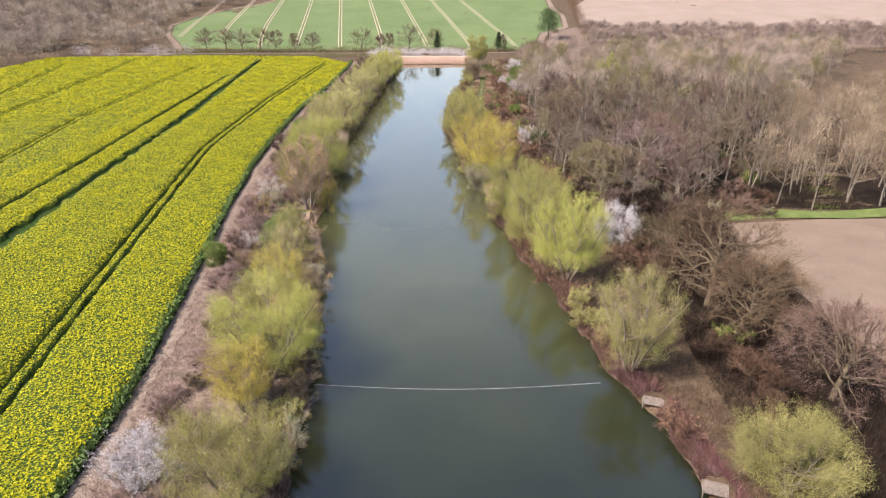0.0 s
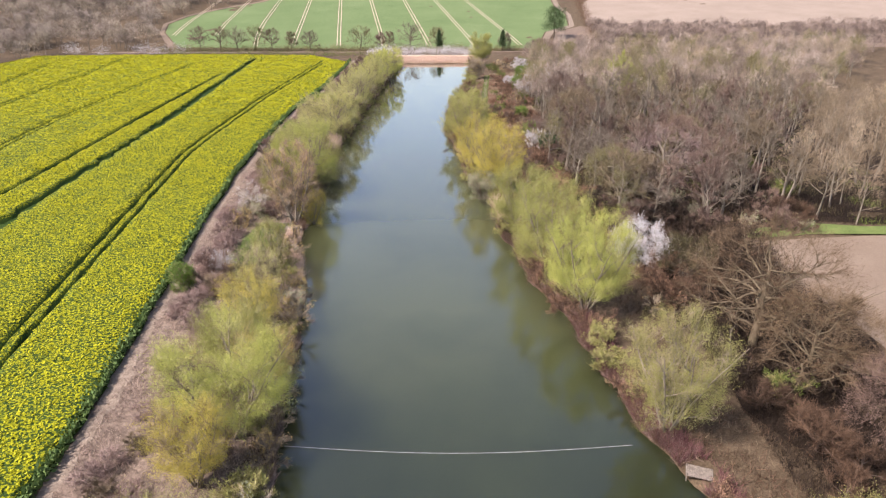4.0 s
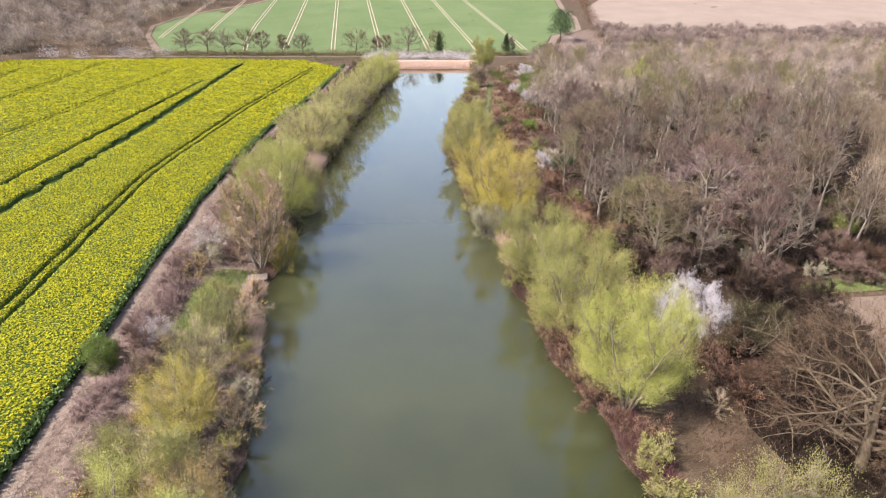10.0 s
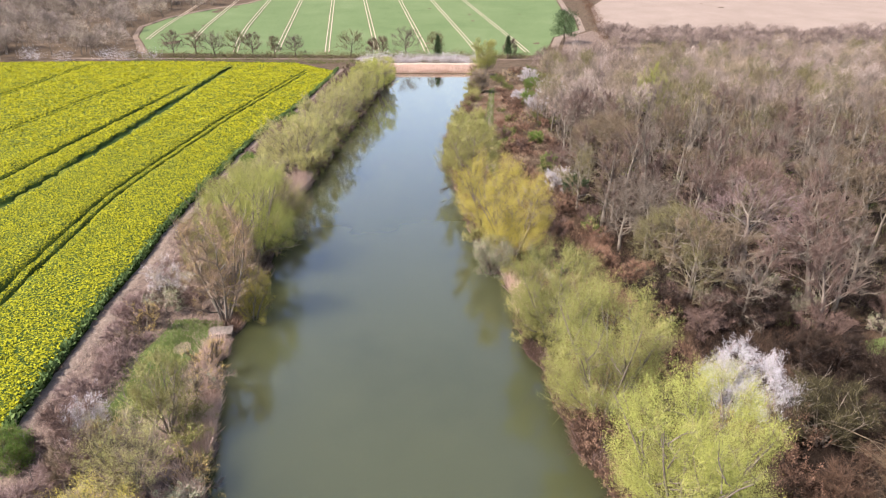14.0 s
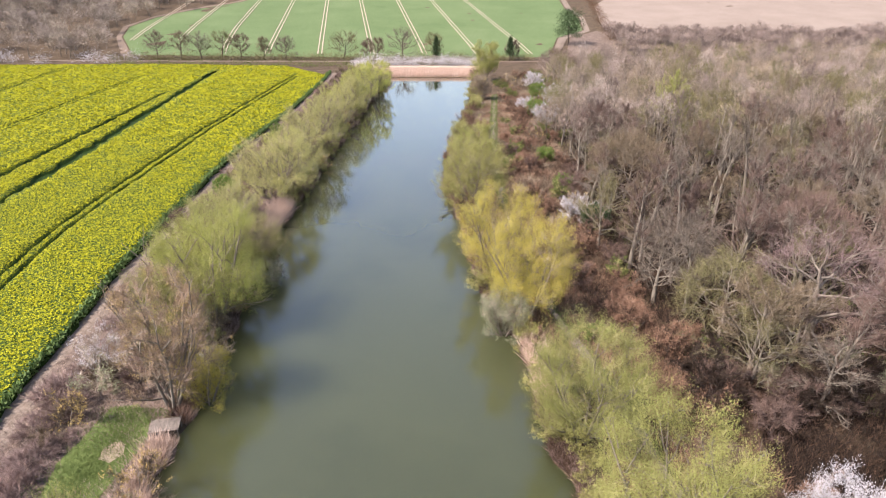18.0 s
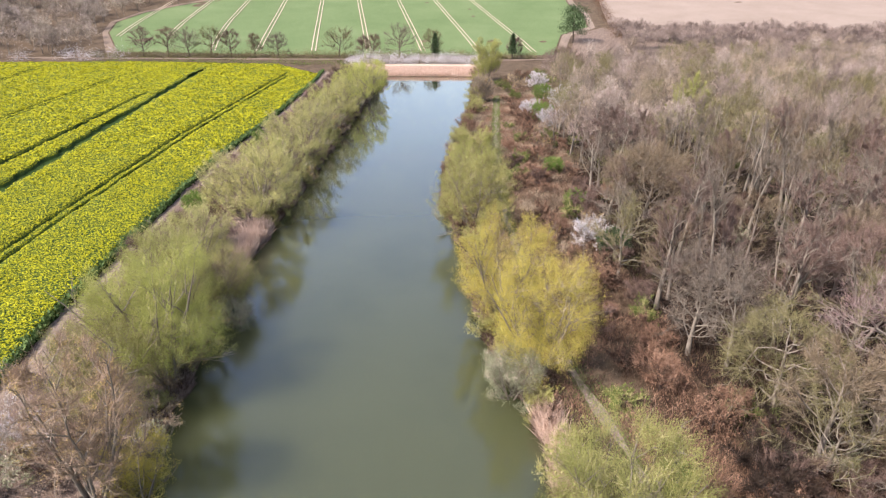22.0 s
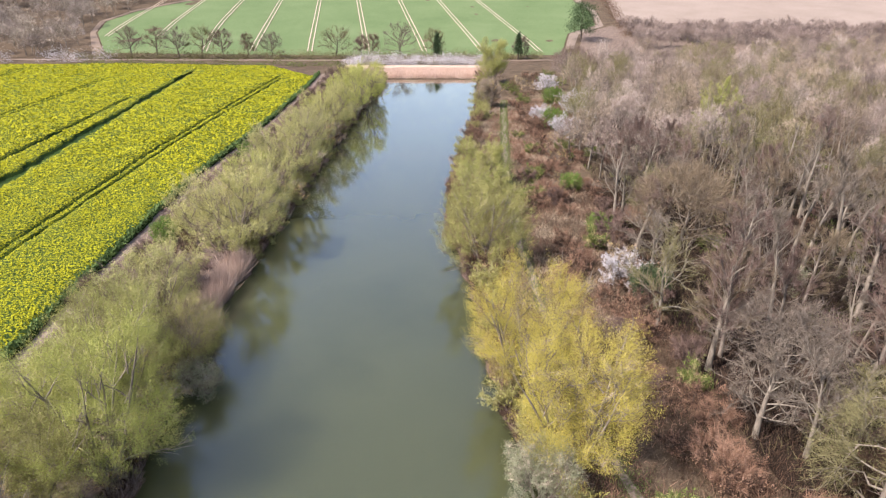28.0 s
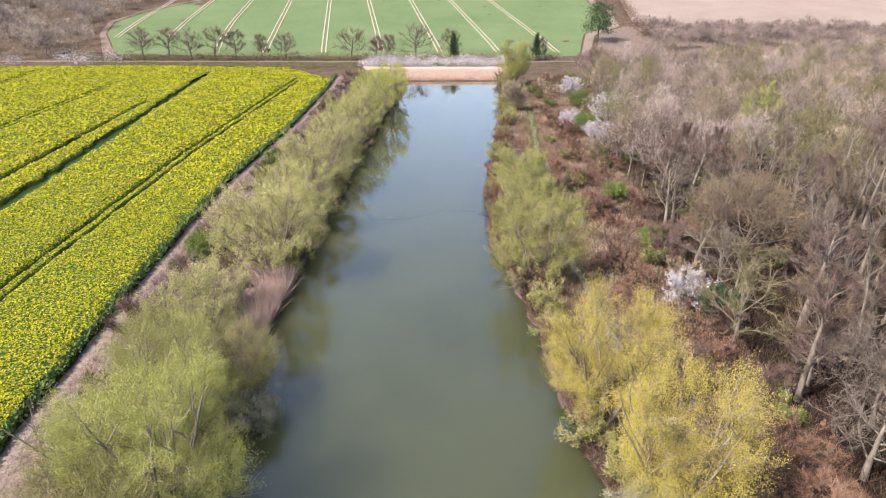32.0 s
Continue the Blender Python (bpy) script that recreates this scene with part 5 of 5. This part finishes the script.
def far_wood(name, pts, tw, wood, label, h=14.0, r=4.0, seed=0, twigs=1800, wide=0.055, reach=(0.5, 1.1)):
    """Many small trees in one mesh of twigs, with one of trunks and limbs under it."""
    rng = np.random.default_rng(seed)
    shapes = []
    for k in range(5):
        trunk, big, small, tips, dirs = skeleton(rng, h, r * rng.uniform(0.75, 1.15), 1, 9, 4, 0.95, rng.uniform(0.2, 0.4))
        n = twigs * 2 // 5
        i = rng.integers(0, len(tips), n)
        dn = dirs / (np.linalg.norm(dirs, axis=1, keepdims=True) + 1e-9)
        # a rounded crown of fine growth round the limbs
        u = rng.normal(0, 1, (twigs - n, 3))
        u /= np.linalg.norm(u, axis=1, keepdims=True)
        u[:, 2] = np.abs(u[:, 2]) * 1.25 - 0.25
        lump = 1 + 0.16 * np.sin(u[:, 0:1] * 4 + k) * np.sin(u[:, 1:2] * 5 + 2 * k)
        dome = np.array([0, 0, h * 0.56]) + u * np.array([r, r, h * 0.42]) * lump * rng.uniform(0.3, 1.0, (twigs - n, 1)) ** 0.45
        p = np.concatenate([tips[i] + dirs[i] * rng.uniform(0, 1, (n, 1)) + rng.normal(0, 0.22, (n, 3)), dome])
        d = np.concatenate([dn[i] + np.array([0, 0, 0.4]), u * 0.8 + np.array([0, 0, 0.5])]) + rng.normal(0, 0.5, (twigs, 3))
        v, f = blades(rng, p, d, rng.uniform(*reach, twigs), wide)
        tv, tf = joined([pipe(p[::2], q[::2], 3) for p, q in trunk + big])
        shapes.append((v, f, tv, tf))
    V, F, TV, TF, a, b = [], [], [], [], 0, 0
    for x, y in pts:
        v, f, tv, tf = shapes[rng.integers(0, 5)]
        t, s, sz = rng.uniform(0, 6.28), rng.uniform(0.75, 1.25), rng.uniform(0.68, 1.12)
        rot = np.array([[math.cos(t) * s, -math.sin(t) * s, 0], [math.sin(t) * s, math.cos(t) * s, 0], [0, 0, sz]])
        o = np.array([x, y, float(ground_z(x, y))])
        V.append(v @ rot.T + o)
        F.append(f + a)
        a += len(v)
        TV.append(tv @ rot.T + o)
        TF.append(tf + b)
        b += len(tv)
    top = part(name, mesh(name, np.concatenate(V), np.concatenate(F), LEAF[tw]))
    tagged(top, label, "wood", kind="stuff")
    tagged(part("trunkwood", mesh("trunkwood", np.concatenate(TV), np.concatenate(TF), wood), top), kind="stuff")


pts = [(x, y) for x, y in wood_points(217, 366, 8.2, lambda y: 118 + (y - 217) * 0.75) if y < 342 or x > 112 + (y - 342) * 1.2]
wrng.shuffle(pts)
c = len(pts) // 4
# far trees get lighter twigs than near ones, as haze put into colour
far_wood("woodland", pts[:c], "pale", M_PALEBARK, "leafless grey wood, paled by painted haze", seed=1)
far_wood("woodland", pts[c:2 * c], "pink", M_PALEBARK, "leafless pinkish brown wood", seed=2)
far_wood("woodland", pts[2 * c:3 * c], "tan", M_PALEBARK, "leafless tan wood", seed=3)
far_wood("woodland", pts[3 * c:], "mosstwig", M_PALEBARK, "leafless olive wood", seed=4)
# side of the near wood that lies further off
pts = [(x, y) for x, y in wood_points(122, 216, 7.0, lambda y: 175) if x > 60 + (y - 120) * 0.62]
far_wood("woodland", pts[::2], "fawntwig", M_PALEBARK, "leafless pale tan wood", seed=6, twigs=2000, wide=0.04, reach=(0.4, 0.9))
far_wood("woodland", pts[1::2], "tan", M_PALEBARK, "leafless grey-tan wood", seed=11, twigs=1800, wide=0.035, reach=(0.4, 0.9))


def belt(poly_x, y0, y1, n):
    return [(wrng.uniform(*poly_x), wrng.uniform(y0, y1)) for _ in range(n)]


left_pts = belt((-430, -219), 330, 420, 230) + [(x - max(0, 90 - abs(y - 480)) * 0.28, y) for x, y in belt((-430, -168), 400, 600, 460)]
far_wood("distant_wood", left_pts[::2], "pale", M_PALEBARK, "distant leafless grey wood, paled by painted haze", seed=7, twigs=800, wide=0.15, reach=(0.7, 1.5), h=13, r=5)
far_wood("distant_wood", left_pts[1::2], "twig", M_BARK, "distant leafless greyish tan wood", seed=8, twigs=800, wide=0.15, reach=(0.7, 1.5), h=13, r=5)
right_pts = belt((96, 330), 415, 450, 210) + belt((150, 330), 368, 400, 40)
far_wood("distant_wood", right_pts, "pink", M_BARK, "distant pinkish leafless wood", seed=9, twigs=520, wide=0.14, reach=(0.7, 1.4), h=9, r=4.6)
far_wood("distant_wood", belt((110, 420), 640, 665, 120), "pink", M_DARKBARK, "distant line of leafless trees", seed=10, twigs=300, wide=0.22, reach=(0.8, 1.6), h=10, r=5)

# ---- the far hedge and its trees ----
for k, (x, h, r) in enumerate(((-140, 14, 5), (-128, 14, 4), (-118, 13.5, 5), (-108, 14.5, 5), (-98, 13, 4), (-87, 11, 3), (-76, 11.5, 4.6), (-47.5, 14.2, 6), (-36, 10.5, 2.6), (-31, 11, 3), (-18.4, 15.8, 6.2), (-3, 13.4, 4), (36, 10, 3))):
    tw = ("rosetwig", "fawntwig", "greytwig", "mosstwig")[k % 4]
    ms = plant_meshes(500 + k, h, r * 1.3, "ivy", 300 if k in (3, 4, 5, 8, 11) else 0, 0.4, limbs=20, subs=7, up=0.3, clear=0.3, stout=1.3, wood=M_DARKBARK, twigs=3200, rim=500, twig_mat=tw, twig_len=1.0, twig_wide=0.05, dome=0.98)
    plant("hedgerow_tree", x, 395 + wrng.uniform(-1, 1), ms, "leafless hedgerow tree before a green field", "tree", "trees along the far hedge")


def hedge(name, pts, leaf, h, r, count, label, seed):
    rng = np.random.default_rng(seed)
    v = []
    for x, y in pts:
        n, g = count * 2, rng.uniform(0.55, 1.2)
        a = rng.normal(0, 1, (n, 3)) * np.array([r, r * 0.8, h * 0.35 * g]) + np.array([x + rng.normal(0, 0.8), y, float(ground_z(x, y)) + h * 0.45 * g])
        v.append(a)
    p = np.concatenate(v)
    p[:, 2] = np.maximum(p[:, 2], ground_z(p[:, 0], p[:, 1]) + 0.05)
    lv, lf = leaves(rng, p, rng.normal(0, 1, (len(p), 3)) + np.array([0, 0, 0.6]), 0.42, 0.26)
    tagged(part(name, mesh(name, lv, lf, LEAF[leaf])), label, "hedge", kind="stuff")


hedge("hedge", [(x, 393 + wrng.uniform(-1, 1)) for x in range(-160, 45, 2)], "mosstwig", 3.4, 1.6, 110, "low brown leafless hedge", 1)
hedge("blackthorn_hedge", [(x, 377 + wrng.uniform(-1.5, 1.5)) for x in np.arange(-38, 20, 2.6)], "white", 3.8, 1.9, 230, "blackthorn hedge in white blossom", 2)
hedge("blackthorn_hedge", [(x, 386 + wrng.uniform(-3, 3)) for x in (-212, -206, -190, -172, -166, -160, -148)], "white", 5.0, 2.6, 170, "blackthorn bushes in white blossom before a wood", 5)
hedge("hedge", [(x, 375.5 + wrng.uniform(-1, 1)) for x in (-30, -24, -17, -9, -3, 4, 12, 18)], "mosstwig", 3.4, 1.5, 90, "olive shrubs between blossoming blackthorn", 6)
hedge("hedge", [(x, 372 + wrng.uniform(-2, 2)) for x in range(-150, -40, 4)], "ivy", 2.6, 1.8, 80, "low green and brown hedge", 3)
hedge("hedge", [(96 + k * 0.75, 440 + k * 6 + wrng.uniform(-1, 1)) for k in range(26)], "brown", 4.0, 2.0, 110, "dark hedge between two fields", 4)


def conifer(h, r, seed, slim=False):
    rng = np.random.default_rng(seed)
    n, blobs = 1900 if slim else 5200, 9 if slim else 16
    f = np.linspace(0.3, 0.95, blobs)
    a = np.arange(blobs) * 2.4
    out = r * (0.9 - 0.75 * f if slim else 0.75 * np.sqrt(np.clip(1 - (f - 0.5) ** 2 * 3.2, 0.05, 1)) * rng.uniform(0.5, 1.0, blobs))
    mid = np.stack([np.cos(a) * out * (0.2 if slim else 1), np.sin(a) * out * (0.2 if slim else 1), f * h], 1)
    k = rng.integers(0, blobs, n)
    size = np.where(slim, out, r * 0.42)
    p = mid[k] + rng.normal(0, 1, (n, 3)) * np.stack([size[k] * 0.6, size[k] * 0.6, np.full(n, h * 0.05)], 1)
    trunk = [np.array([rng.normal(0, 0.08), rng.normal(0, 0.08), -0.1 + h * 0.95 * q / 6]) for q in range(7)]
    wood = [("trunk", mesh("trunk", *pipe(trunk, 0.38 * (1 - np.arange(7) / 7.5), 7), M_DARKBARK), "")]
    for q in range(blobs):
        root = np.array([0, 0, mid[q][2] - h * 0.08])
        wood.append(("branch", mesh("branch", *pipe([root, (root + mid[q]) / 2 - np.array([0, 0, 0.1]), mid[q]], [0.12, 0.08, 0.03], 4), M_DARKBARK), ""))
    d = rng.normal(0, 0.8, (n, 3)) + np.array([0, 0, 0.4])
    return wood + [("crown", mesh("crown", *leaves(rng, p, d, 0.6, 0.3), LEAF["evergreen"]), "stuff")]


plant("pine", 70, 430, conifer(18.5, 7.6, 1), "dark green pine standing above bare trees", "tree")
plant("fir", 34.5, 391, conifer(11, 2.4, 2, True), "small dark fir by the lake's end", "tree")
plant("fir", -1.6, 391, conifer(11, 2.6, 3, True), "small dark fir before a green field", "tree")

post = new("tree_stake")
post.matrix_world = pose(-34.0, 92.9, float(ground_z(-34.0, 92.9)))
part("stake", mesh("stake", *pipe([(0, 0, -0.3), (0.03, 0, 1.0), (0.05, 0.02, 2.1)], [0.05, 0.05, 0.045], 8), M_WOOD), post)
tagged(post, "pale wooden stake beside a small green bush", "stake")
flat("ash_patch", [(-30.8, 114.6), (-29.6, 114.2), (-28.9, 115.4), (-29.3, 116.8), (-30.4, 117.0), (-31.0, 115.8)], 0.1, M_REEDLITTER, "pale bare patch on the mown grass", "ground", 0.5)

# ---- the float line and the fishing platforms ----
line = new("float_line")
lr = [(-15.4 + 34.6 * k / 40, 63.4 - 1.1 * math.sin(math.pi * k / 40), 0.06) for k in range(41)]
lv, lf = tubes([(*a, *b, 0.022, 0.022) for a, b in zip(lr, lr[1:])], 5)
part("rope", mesh("rope", lv, lf, LEAF["white"]), line, "thin white rope")
tagged(line, "thin white rope floating across the lake", "rope")


def platform(x, y, turn, wide, deep, label, z=0.75):
    e = new("fishing_platform")
    e.matrix_world = pose(x, y, z, 0, 0, turn)
    rng = random.Random(int(x * 10))
    n = int(wide / 0.15)
    for k in range(n):
        bm = bmesh.new()
        bmesh.ops.create_cube(bm, size=1.0, matrix=Matrix.Translation((-wide / 2 + (k + 0.5) * wide / n, 0, 0)) @ Matrix.Diagonal((wide / n - 0.015, deep + rng.uniform(-0.05, 0.05), 0.04, 1)))
        me = bpy.data.meshes.new("board")
        bm.to_mesh(me)
        bm.free()
        me.materials.append(M_WOOD)
        part("board", me, e)
    for sx in (-0.45, 0.45):
        for sy in (-0.42, 0.42):
            lv, lf = tubes([(sx * wide, sy * deep, -2.0, sx * wide, sy * deep, 0.15, 0.06, 0.06)], 8)
            part("post", mesh("post", lv, lf, M_WOOD), e)
    return tagged(e, label, "platform")


platform(-26.4, 119.0, 12, 2.8, 2.0, "weathered grey wooden fishing platform on posts", 1.25)
platform(24.1, 58.9, -20, 2.4, 1.6, "weathered wooden fishing platform on the bank")
platform(25.9, 45.6, -20, 2.4, 1.8, "weathered wooden fishing platform on the bank")
